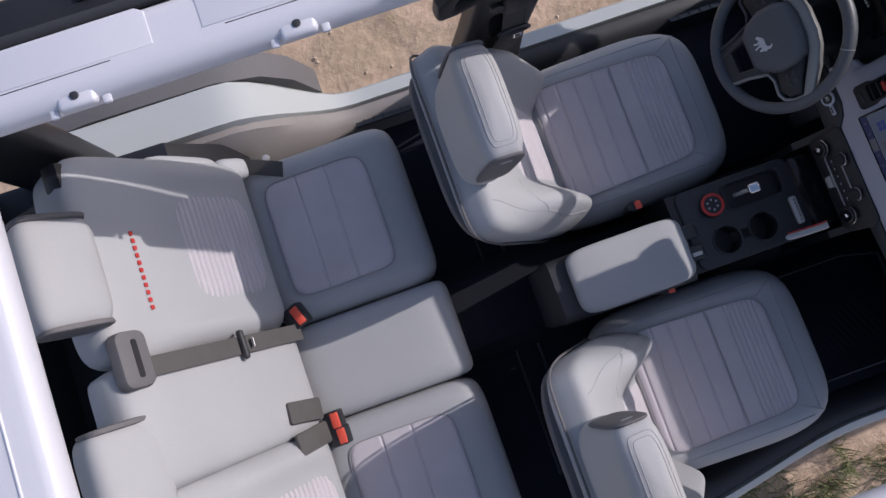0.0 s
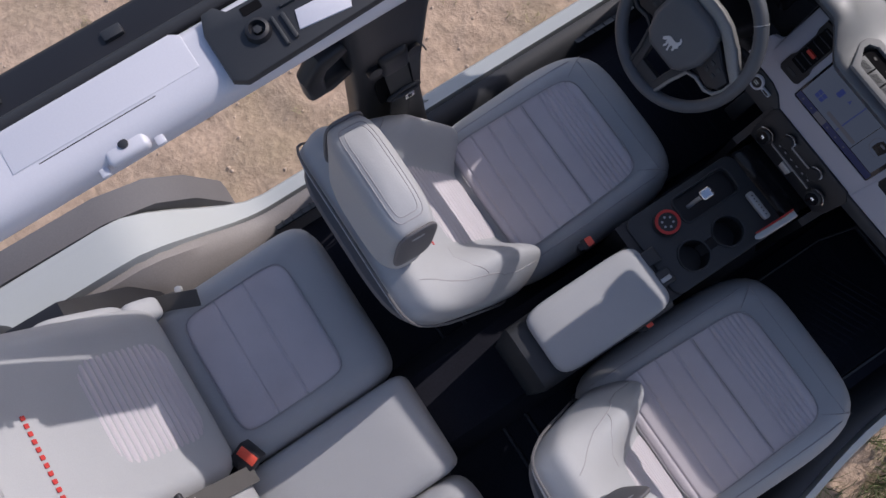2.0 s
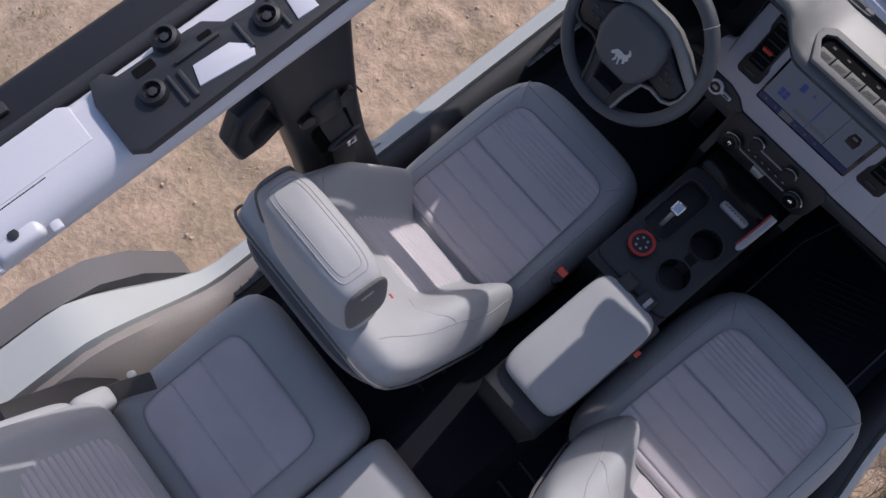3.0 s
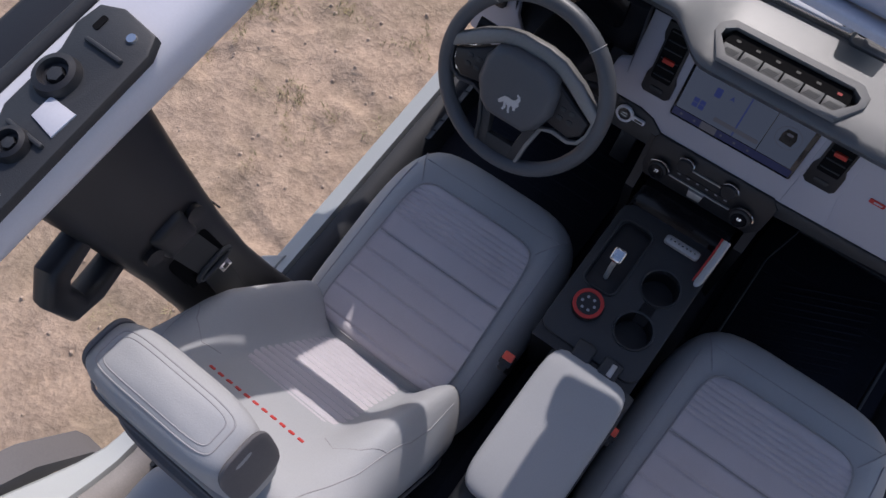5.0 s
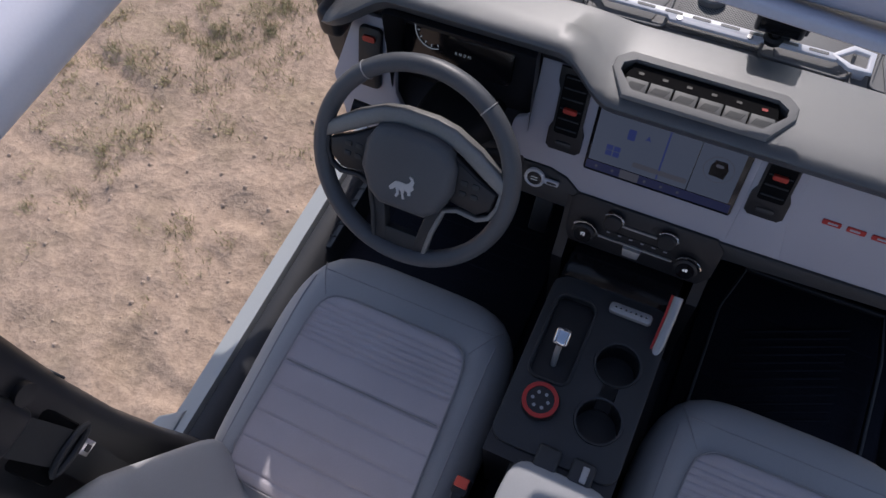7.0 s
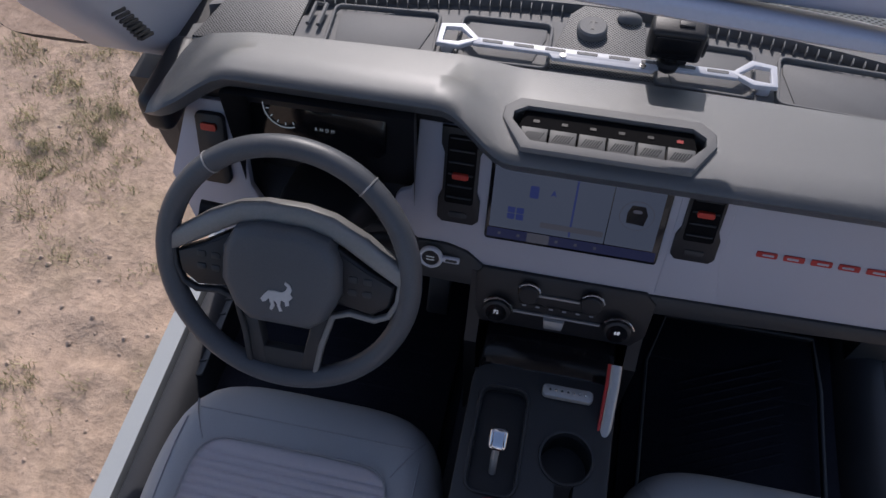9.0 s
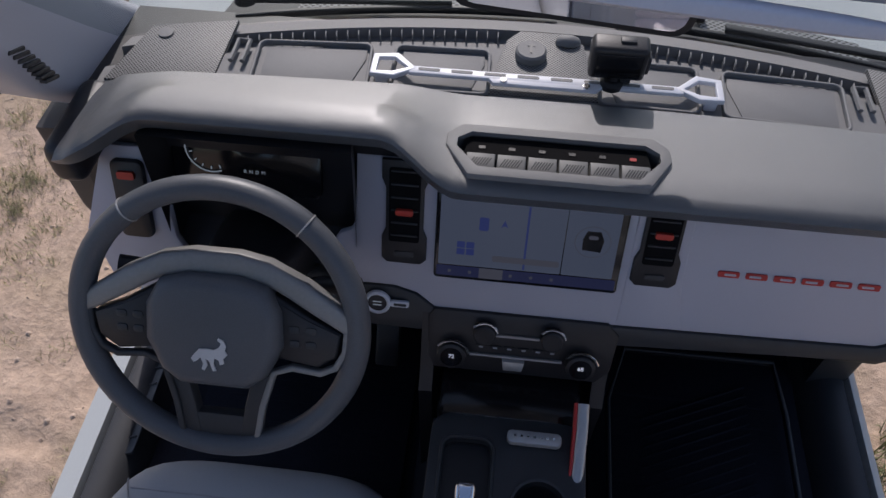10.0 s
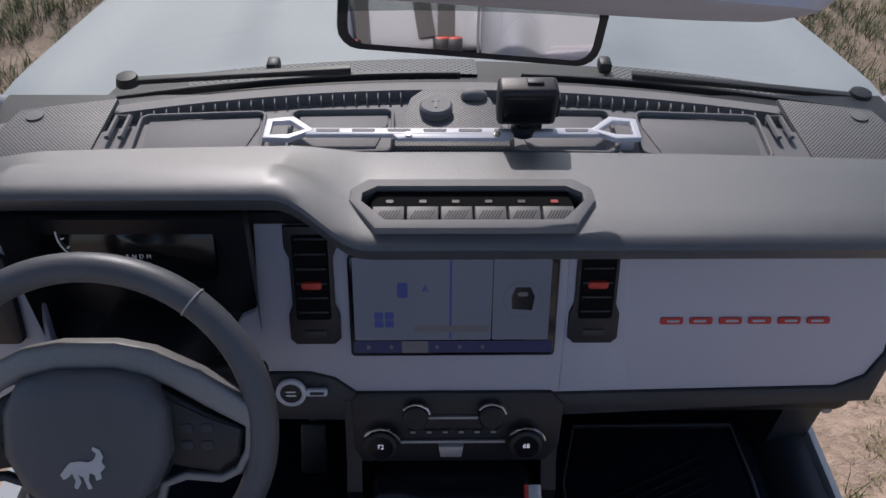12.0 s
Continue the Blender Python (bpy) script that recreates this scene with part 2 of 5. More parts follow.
def pillow(a, b, thick, form=None, n=4.5, mm=3.5, taper=None, nr=16, nt=72, m=None, back=0.0):
    """An upholstered slab on a rounded outline: a, b half width and length, thick the height, form(x, y) its sculpting."""
    bm = bmesh.new()
    rings = []
    for k in range(1, nr + 1):
        r = math.sin(k / nr * math.pi / 2)
        ring = []
        for i in range(nt):
            t = 2 * math.pi * i / nt
            c, s = math.cos(t), math.sin(t)
            q = (abs(c) ** n + abs(s) ** n) ** (-1 / n)
            x, y = a * r * c * q, b * r * s * q
            z = thick * max(0.0, 1 - r**mm) ** (1 / mm) + (form(x, y) * max(0.0, 1 - r**7) if form else 0)
            ring.append(bm.verts.new((x * (taper(y / b) if taper else 1), y, z)))
        rings.append(ring)
    z0 = thick + (form(0, 0) if form else 0)
    c0 = bm.verts.new((0, 0, z0))
    for i in range(nt):
        bm.faces.new((c0, rings[0][i], rings[0][(i + 1) % nt]))
    for r0, r1 in zip(rings, rings[1:]):
        for i in range(nt):
            bm.faces.new((r0[i], r1[i], r1[(i + 1) % nt], r0[(i + 1) % nt]))
    low = [bm.verts.new((v.co.x * 0.97, v.co.y * 0.97, -back * 0.8)) for v in rings[-1]]
    low2 = [bm.verts.new((v.co.x * 0.85, v.co.y * 0.88, -back)) for v in rings[-1]]
    for r0, r1 in ((rings[-1], low), (low, low2)):
        for i in range(nt):
            bm.faces.new((r0[i], r1[i], r1[(i + 1) % nt], r0[(i + 1) % nt]))
    bm.faces.new(low2[::-1])
    if m is not None:
        bm.transform(m)
    return bm


def sheet(a, b, height, ribs, n=7.0, taper=None, nu=14, m=None, depth=0.006, cross=()):
    """A stitched panel with ribs: ribs are y places of the grooves; height(x, y) the surface below it."""
    vs = sorted({-b + 2 * b * i / 150 for i in range(151)})
    bm = bmesh.new()
    rows = []
    for y in vs:
        v = y / b
        hw = a * max(0.0, 1 - abs(v) ** n) ** (1 / n)
        row = []
        for i in range(nu + 1):
            u = math.sin((i / nu - 0.5) * math.pi)
            x = u * hw
            edge = max(abs(u) ** 14, abs(v) ** 30)
            g = min((abs(y - q) for q in ribs), default=1.0)
            groove = depth * math.exp(-((g / 0.0035) ** 2))
            xx = x * (taper(v) if taper else 1)
            for cx in cross:
                groove = max(groove, depth * math.exp(-(((xx - cx) / 0.003) ** 2)))
            row.append(bm.verts.new((xx, y, height(xx, y) + 0.006 - groove - 0.0075 * edge)))
        rows.append(row)
    for r0, r1 in zip(rows, rows[1:]):
        for i in range(nu):
            try:
                bm.faces.new((r0[i], r0[i + 1], r1[i + 1], r1[i]))
            except ValueError:
                pass
    bmesh.ops.remove_doubles(bm, verts=bm.verts, dist=1e-5)
    if m is not None:
        bm.transform(m)
    return bm


def pillow_top(a, b, thick, form, n, mm, x, y):
    """The height of a pillow's upholstery at x, y."""
    r = min(1.0, ((abs(x) / a) ** n + (abs(y) / b) ** n) ** (1 / n))
    return thick * max(0.0, 1 - r**mm) ** (1 / mm) + (form(x, y) * max(0.0, 1 - r**7) if form else 0)


def outline(a, b, height, m, n=7.0, taper=None, thick=0.0016):
    """A sewn welt that runs round a panel of half sizes a, b."""
    pts = []
    for i in range(96):
        t = 2 * math.pi * i / 96
        c, s = math.cos(t), math.sin(t)
        q = (abs(c) ** n + abs(s) ** n) ** (-1 / n)
        y = b * s * q
        x = a * c * q * (taper(s * q) if taper else 1)
        pts.append(m @ Vector((x, y, height(x, y))))
    return sweep(pts, circle(thick, 6), (0, 0.6, 0.8), True)


def lean(x, y, z, deg):
    """A frame on a seat back: x to the car's left, y up along it, z out of its front; deg from the vertical."""
    s, c = math.sin(radians(deg)), math.cos(radians(deg))
    return Matrix(((-1, 0, 0, x), (0, -s, c, y), (0, c, s, z), (0, 0, 0, 1)))


def facing(x, y, z, deg):
    """A frame on a panel that faces the cabin: x to the car's right, y up it, z out to the rear; deg by which its top leans forward."""
    s, c = math.sin(radians(deg)), math.cos(radians(deg))
    return Matrix(((1, 0, 0, x), (0, s, -c, y), (0, c, s, z), (0, 0, 0, 1)))


def carve(bm, cutters):
    """Cut the cutters' volumes out of bm."""
    def put(b):
        bmesh.ops.recalc_face_normals(b, faces=b.faces)
        me = bpy.data.meshes.new("cut")
        b.to_mesh(me)
        b.free()
        ob = bpy.data.objects.new("cut", me)
        scene.collection.objects.link(ob)
        return ob
    base, tools = put(bm), [put(c) for c in cutters]
    for c in tools:
        mod = base.modifiers.new("cut", "BOOLEAN")
        mod.object, mod.operation, mod.solver = c, "DIFFERENCE", "EXACT"
    me = bpy.data.meshes.new_from_object(base.evaluated_get(bpy.context.evaluated_depsgraph_get()))
    out = bmesh.new()
    out.from_mesh(me)
    for ob in (base, *tools):
        bpy.data.objects.remove(ob)
    return out


# ---- ground ----
def rough_ground(x, y):
    p = Vector((x, y, 0))
    near = math.exp(-(((x + 1.4) / 2.5) ** 2 + ((y + 0.3) / 3.5) ** 2))
    h = 0.02 * noise.noise(p * 1.7) + near * (0.012 * noise.noise(p * 6.0) + 0.007 * noise.noise(p * 15.0) + 0.004 * noise.noise(p * 33.0))
    w = Vector((x * 4.5 + 3 * noise.noise(p * 2.0), y * 4.5, 0.7))
    pit = max(0.0, noise.noise(w) - 0.18) * 0.05
    return h - 0.01 - near * pit


def build_ground():
    n = 260
    def spread(i, c, k):
        t = 2 * i / n - 1
        return c + k * math.sinh(t * 6.6) / math.sinh(6.6) * 150
    bm = bmesh.new()
    rows = [[bm.verts.new((x, y, rough_ground(x, y))) for x in (spread(i, -1.3, 1) for i in range(n + 1))] for y in (spread(j, -0.2, 1) for j in range(n + 1))]
    for r0, r1 in zip(rows, rows[1:]):
        for i in range(n):
            bm.faces.new((r0[i], r0[i + 1], r1[i + 1], r1[i]))
    tagged(part("ground", bm, SAND), "dry sandy ground with footprints and weeds beside the car", "ground", kind="structure")


build_ground()


def grass_field(name, spots, label, blades, tall, material, broad=1.0):
    rnd = random.Random(5)
    verts, faces = [], []
    for cx, cy, rad, count in spots:
        for _ in range(count):
            ang, rr = rnd.uniform(0, 6.28), rad * math.sqrt(rnd.random())
            x, y = cx + rr * math.cos(ang), cy + rr * math.sin(ang)
            z = rough_ground(x, y) - 0.005
            for _ in range(blades):
                a, hgt, w = rnd.uniform(0, 6.28), tall * rnd.uniform(0.2, 1.0), rnd.uniform(0.0007, 0.0018) * broad
                lx, ly = math.cos(a) * hgt * rnd.uniform(0.3, 1.1), math.sin(a) * hgt * rnd.uniform(0.3, 1.1)
                bx, by = x + rnd.uniform(-0.02, 0.02), y + rnd.uniform(-0.02, 0.02)
                px, py = -math.sin(a) * w, math.cos(a) * w
                k = len(verts)
                verts += [(bx - px, by - py, z), (bx + px, by + py, z), (bx + lx * 0.5 - px * 0.7, by + ly * 0.5 - py * 0.7, z + hgt * 0.6), (bx + lx * 0.5 + px * 0.7, by + ly * 0.5 + py * 0.7, z + hgt * 0.6), (bx + lx, by + ly, z + hgt * 0.8)]
                faces += [(k, k + 1, k + 3, k + 2), (k + 2, k + 3, k + 4)]
    me = bpy.data.meshes.new(name)
    me.from_pydata(verts, [], faces)
    me.materials.append(material)
    return tagged(new(name, me), label, "grass", kind="stuff")


# ---- body of the car ----
def car_floor():
    f = rbox((1.46, 2.9, 0.05), (0, -0.95, 0.585), 0.01)
    tagged(part("floor", f, FLOORMAT), "black rubber washout floor of the car", "floor", kind="structure")
    t = thing("transmission_tunnel", "black rubber covered floor tunnel between the seats", "floor tunnel", (0, -0.9, 0.6))
    prof = [(-0.17, 0.0), (-0.15, 0.08), (-0.11, 0.14), (0.11, 0.14), (0.15, 0.08), (0.17, 0.0)]
    part("tunnel_cover", loft([[(x, y, 0.6 + z) for x, z in prof] for y in (-1.45, -1.0, -0.9, 0.3)]), FLOORMAT, t)
    for y in (-0.98, -1.06):
        part("floor_seam", rbox((1.2, 0.012, 0.012), (0, y, 0.615), 0.004), BLACK, t)
    for sx in (-1, 1):
        m = thing("floor_mat", "black ribbed rubber mat in the front footwell", "floor mat", (0.42 * sx, 0.0, 0.61), group="floor mats")
        part("mat_base", prism(rrect(0.46, 0.62, 0.06), 0.012, pose(0.42 * sx, -0.05, 0.612), 0.004), FLOORMAT, m)
        for i in range(9):
            part("mat_rib", rbox((0.36, 0.012, 0.008), (0.42 * sx, -0.27 + i * 0.05, 0.621), 0.003, 1), FLOORMAT, m)


car_floor()


def sill(side):
    s = side
    t = thing("door_sill", "painted door sill with charcoal scuff plate in the open doorway", "door sill", (0.8 * s, -0.5, 0.5), group="door sills")
    # painted outer sill with the sweep up over the rear wheel
    def ring(y):
        k = smooth01((-1.30 - y) / 0.40)
        out, z = 0.885 + 0.05 * k - (0.095 * smooth01((y + 0.75) / 0.7) if s > 0 else 0), 0.655 + 0.30 * k
        w = 0.06 + 0.085 * k if s < 0 else 0.032 + 0.113 * k
        return [(s * out, y, 0.30), (s * (out + 0.004), y, z - 0.03), (s * (out - 0.012), y, z), (s * (out - w), y, z + 0.012), (s * (out - w - 0.012), y, z - 0.02), (s * (out - w - 0.01), y, 0.30)]
    part("painted_sill", loft([ring(y) for y in [0.62 - i * 0.06 for i in range(48)]]), PAINT, t)
    def trim(y):
        k = smooth01((-1.30 - y) / 0.40)
        z, o = 0.66 + 0.28 * k, (0.814 - 0.025 * k if s < 0 else 0.842 - 0.053 * k) - (0.095 * smooth01((y + 0.75) / 0.7) if s > 0 else 0)
        return [(s * o, y, z), (s * (o - 0.03), y, z + 0.004), (s * (o - 0.06), y, z - 0.012 - 0.02 * k), (s * (o - 0.095 - 0.03 * k), y, z - 0.055 - 0.09 * k), (s * (o - 0.10 - 0.03 * k), y, 0.45), (s * o, y, 0.45)]
    part("sill_trim", loft([trim(y) for y in [0.60 - i * 0.06 for i in range(29)]]), TRIM, t, "charcoal plastic sill trim")
    part("sill_trim", loft([trim(y) for y in [-1.08 - i * 0.06 for i in range(20)]]), TAUPE, t, "taupe plastic trim round the rear door opening")
    flare = [(-1.40, 0.62), (-1.47, 0.80), (-1.56, 0.91), (-1.70, 0.965), (-2.10, 0.975), (-2.34, 0.93)]
    part("fender_flare", loft([[(s * 0.925, y, z - 0.10), (s * 0.928, y, z - 0.012), (s * 0.965, y, z - 0.004), (s * 1.02, y, z - 0.02), (s * 1.035, y, z - 0.06), (s * 1.02, y, z - 0.11)] for y, z in flare]), SEATDARK, t, "taupe grey plastic fender flare")
    part("pillar_foot", prism([(-0.02, -0.16), (0.035, -0.13), (0.06, -0.05), (0.06, 0.05), (0.035, 0.13), (-0.02, 0.17)] if s > 0 else [(0.02, 0.17), (-0.035, 0.13), (-0.06, 0.05), (-0.06, -0.05), (-0.035, -0.13), (0.02, -0.16)], 0.03, pose(s * 0.87, -0.84, 0.638), 0.008), PAINT, t, "painted foot of the door pillar")
    for y0, w in ((-1.22, 0.20), (-0.02, 0.24))[: 2 if s < 0 else 1]:
        sx = s * 0.765
        part("scuff_plate", prism(rrect(0.055, w, 0.008), 0.006, pose(sx, y0, 0.645, 0, s * 28, 0), 0.002), TRIM, t)
        for i in range(5):
            part("scuff_rib", rbox((0.04, 0.004, 0.004), (sx, y0 - w * 0.35 + i * w * 0.17, 0.654), 0.001, 1, (0, s * 28, 0)), BLACK, t)
    return t


for s in (-1, 1):
    sill(s)


def firewall():
    w = rbox((1.5, 0.05, 0.75), (0, 0.42, 0.95), 0.01)
    tagged(part("wall_firewall", w, BLACK), "black firewall behind the footwells", "firewall", kind="structure")
    for s in (-1, 1):
        k = thing("kick_panel", "charcoal side panel beside the front footwell", "kick panel", (0.74 * s, 0.2, 0.6), group="kick panels")
        pts = [(0.20, 0.55), (0.42, 0.55), (0.42, 1.30), (0.14, 1.30), (0.15, 1.10), (0.18, 0.95), (0.20, 0.82)]
        part("panel", prism([(y, z) for y, z in pts], 0.105 if s < 0 else 0.085, Matrix(((0, 0, s, 0.70 * s if s < 0 else 0.675), (1, 0, 0, 0), (0, 1, 0, 0), (0, 0, 0, 1))), 0.012), TRIM, k)
        part("painted_pillar", prism([(0.245, 0.45), (0.48, 0.45), (0.48, 0.98), (0.25, 0.98), (0.24, 0.9), (0.245, 0.8)], 0.020, Matrix(((0, 0, s, 0.808 * s if s < 0 else 0.763), (1, 0, 0, 0), (0, 1, 0, 0), (0, 0, 0, 1))), 0.02), PAINT, k, "light grey painted hinge pillar")
        for z in (0.72, 1.12):
            part("hinge_bolt", turned([(0.0, 0), (0.016, 0), (0.016, 0.02), (0.01, 0.03), (0.0, 0.03)], 12, pose(-0.822 if s < 0 else 0.785, 0.25, z, 90, 0, 0)), SATIN, k)


firewall()


def roll_cage():
    c = thing("roll_cage", "white painted roll cage with pressed brackets over the cabin", "roll cage", (0, -1, 0.7))
    def tube(w, h):
        return rrect(w, h, 0.034, 5)
    for s in (-1, 1):
        rail = part("side_rail", sweep([(s * 0.615, y, 1.885) for y in [-2.12 + i * 0.1 for i in range(22)]], tube(0.135, 0.080)), BAR, c)
        for y in (-1.78, -1.37):
            part("rail_step", prism([(-0.16, -0.035), (0.16, -0.035), (0.16, 0.03), (0.145, 0.04), (-0.145, 0.04), (-0.16, 0.03)], 0.004, pose(s * 0.635, y, 1.9225, 0, 0, 90), 0.0019, 3), BAR, rail)
            part("slot_gap", rbox((0.003, 0.20, 0.004), (s * 0.5955, y - 0.02, 1.9235), 0.001, 1), BLACK, rail)
            part("bracket", rbox((0.045, 0.07, 0.024), (s * 0.560, y, 1.905), 0.009, 3), BAR, rail)
            part("bolt_hole", turned([(0, 0), (0.008, 0), (0.008, 0.004), (0.005, 0.005), (0, 0.005)], 14, pose(s * 0.558, y, 1.9155)), TRIM, rail)
            for dy in (-0.06, 0.06):
                part("hook_tab", rbox((0.026, 0.016, 0.010), (s * 0.547, y + dy * 0.8, 1.897), 0.004), BAR, rail)
    part("rear_crossbar", sweep([(x, -2.08, 1.87) for x in [-0.62 + i * 0.124 for i in range(11)]], rrect(0.19, 0.075, 0.03), (0, 0, 1)), BAR, c)
    part("crossbar_crease", rbox((1.1, 0.006, 0.004), (0, -2.05, 1.909), 0.002, 1), BAR, c)
    part("b_crossbar", sweep([(x, -0.93, 1.9) for x in (0.58, 0.6)], rrect(0.05, 0.05, 0.02)), BAR, c)
    # latch plate over the B pillar
    for s in (-1, 1):
        at = Matrix(((0, -s, 0, s * 0.605), (1, 0, 0, -0.945), (0, 0, 1, 1.924), (0, 0, 0, 1)))
        edge = [(-0.235, -0.060), (-0.235, 0.030), (-0.222, 0.064), (-0.200, 0.066), (-0.185, 0.048), (-0.125, 0.046), (-0.118, 0.064), (-0.098, 0.070), (-0.082, 0.060), (-0.078, 0.044), (-0.045, 0.042), (-0.020, 0.020), (0.030, 0.016), (0.060, 0.032), (0.150, 0.034), (0.185, 0.046), (0.220, 0.040), (0.232, 0.010), (0.225, -0.050), (0.200, -0.062), (-0.215, -0.074)]
        p = part("latch_plate", prism([(u, -v) for u, v in edge], 0.014, at, 0.005), TRIM, c, "charcoal plastic latch plate")
        for u, v, r in ((-0.160, -0.012, 0.019), (-0.100, 0.048, 0.019), (0.030, -0.020, 0.020), (0.120, 0.004, 0.026)):
            part("latch_boss", turned([(r * 0.45, 0), (r * 1.15, 0), (r, 0.012), (r * 0.72, 0.014), (r * 0.62, 0.006), (r * 0.45, 0.006)], 22, at @ pose(u, -v, 0.012)), BLACK, p)
            part("boss_bolt", turned([(0, 0), (r * 0.42, 0), (r * 0.38, 0.008), (0, 0.009)], 6, at @ pose(u, -v, 0.014)), TRIM, p)
        for quad in (((-0.105, -0.045), (-0.095, -0.012), (-0.035, -0.016), (-0.010, -0.040), (-0.018, -0.056)), ((0.062, -0.050), (0.068, -0.010), (0.098, -0.010), (0.098, -0.052))):
            part("latch_window", prism([(u, -v) for u, v in quad], 0.004, at @ pose(0, 0, 0.0125), 0.001), BAR, p, "white painted metal showing through")
        for u, v, w, h in ((-0.115, -0.030, 0.008, 0.050), (-0.132, -0.030, 0.006, 0.055), (-0.075, 0.006, 0.075, 0.006), (0.048, -0.022, 0.006, 0.06), (-0.012, -0.020, 0.006, 0.05), (0.175, -0.015, 0.006, 0.06)):
            part("plate_rib", prism(rrect(w, h, min(w, h) * 0.4, 2), 0.007, at @ pose(u, -v, 0.0125), 0.002), TRIM, p)
        # Thin near-black pieces paint the shade of holes in the latch plate.
        for u, v, w, h in ((-0.150, 0.030, 0.034, 0.016), (-0.055, 0.018, 0.022, 0.009), (0.200, 0.018, 0.02, 0.010)):
            part("slot_shade", prism(rrect(w, h, 0.003), 0.0012, at @ pose(u, -v, 0.0138)), CAVITY, p)
        part("plate_screw", turned([(0, 0), (0.007, 0), (0.006, 0.003), (0, 0.003)], 12, at @ pose(0.205, 0.03, 0.0138)), CHROME, p)
    return c


roll_cage()


def roof_rail(s):
    t = thing("roof_rail", "black weatherstrip rail along the open roof edge", "roof rail", (0.74 * s, -1.2, 1.8), group="roof rails")
    part("rail", sweep([(s * 0.745, y, 1.86) for y in (-2.3, -1.6, -0.9, 0.0)], rrect(0.10, 0.06, 0.015)), BLACK, t)
    part("seal", sweep([(s * 0.705, y, 1.893) for y in (-2.3, -1.6, -0.9, 0.0)], circle(0.012, 10)), TRIM, t)
    for y in (-1.95, -1.72, -1.52, -1.3):
        part("seal_clip", rbox((0.02, 0.035, 0.01), (s * 0.75, y, 1.893), 0.003), TRIM, t)


def b_pillar(s):
    t = thing("b_pillar", "black trimmed pillar with seat belt guide behind the front seat", "pillar", (0.75 * s, -0.88, 0.65), group="pillars")
    path = [(0.79, 0.60), (0.775, 0.85), (0.755, 1.10), (0.725, 1.35), (0.69, 1.60), (0.655, 1.86)]
    wid = [0.30, 0.24, 0.20, 0.19, 0.20, 0.22]
    part("pillar_trim", loft([[(s * x + dx, -0.86 + dy, z) for dx, dy in rrect(0.09, w, 0.03)] for (x, z), w in zip(path, wid)]), BLACK, t)
    part("trim_seam", rbox((0.1, 0.004, 0.004), (s * 0.725, -0.765, 1.38), 0.001, 1, (0, 8 * s, 0)), TRIM, t)
    g = part("belt_guide", rbox((0.034, 0.075, 0.085), (s * 0.662, -0.86, 1.47), 0.016, 4), BLACK, t)
    for dz in (-0.05, 0.05):
        part("guide_boss", turned([(0, 0), (0.018, 0), (0.018, 0.02), (0, 0.022)], 14, pose(s * 0.67, -0.86 + dz, 1.47, 0, -90 * s, 0)), BLACK, g)
    # Raised near-black block; paints the shade inside the belt opening.
    part("belt_slot_shade", rbox((0.02, 0.10, 0.20), (s * 0.684, -0.86, 1.375), 0.008, 2, (0, 8 * s, 0)), CAVITY, t)
    part("belt", sweep([(s * 0.650, -0.865, 1.48), (s * 0.658, -0.850, 1.3), (s * 0.685, -0.86, 1.1), (s * 0.70, -0.86, 0.75)], [(-0.0015, -0.030), (0.0015, -0.030), (0.0015, 0.030), (-0.0015, 0.030)], (0, 1, 0)), BELTDARK, t, "dark grey woven belt")
    b = part("belt_tongue", sweep([(s * 0.652, -0.848 + 0.042 * math.cos(a), 1.305 + 0.014 * math.sin(a)) for a in [i * math.pi / 6 for i in range(12)]], circle(0.006, 8), (1, 0, 0), True), TRIM, t)
    part("tongue_plate", rbox((0.003, 0.026, 0.030), (s * 0.650, -0.835, 1.275), 0.001), CHROME, b)
    part("tongue_hole", rbox((0.002, 0.012, 0.012), (s * 0.6482, -0.835, 1.272), 0.0005, 1), BLACK, b)
    ring = [(0.690, -0.925, 1.615), (0.668, -1.02, 1.62), (0.662, -1.045, 1.595), (0.668, -1.045, 1.53), (0.685, -1.01, 1.50), (0.710, -0.925, 1.48)]
    part("grab_handle", sweep([(s * x, y, z) for x, y, z in ring], rrect(0.05, 0.045, 0.016), (1, 0, 0), True), BLACK, t)


for s in (-1, 1):
    roof_rail(s)
    b_pillar(s)


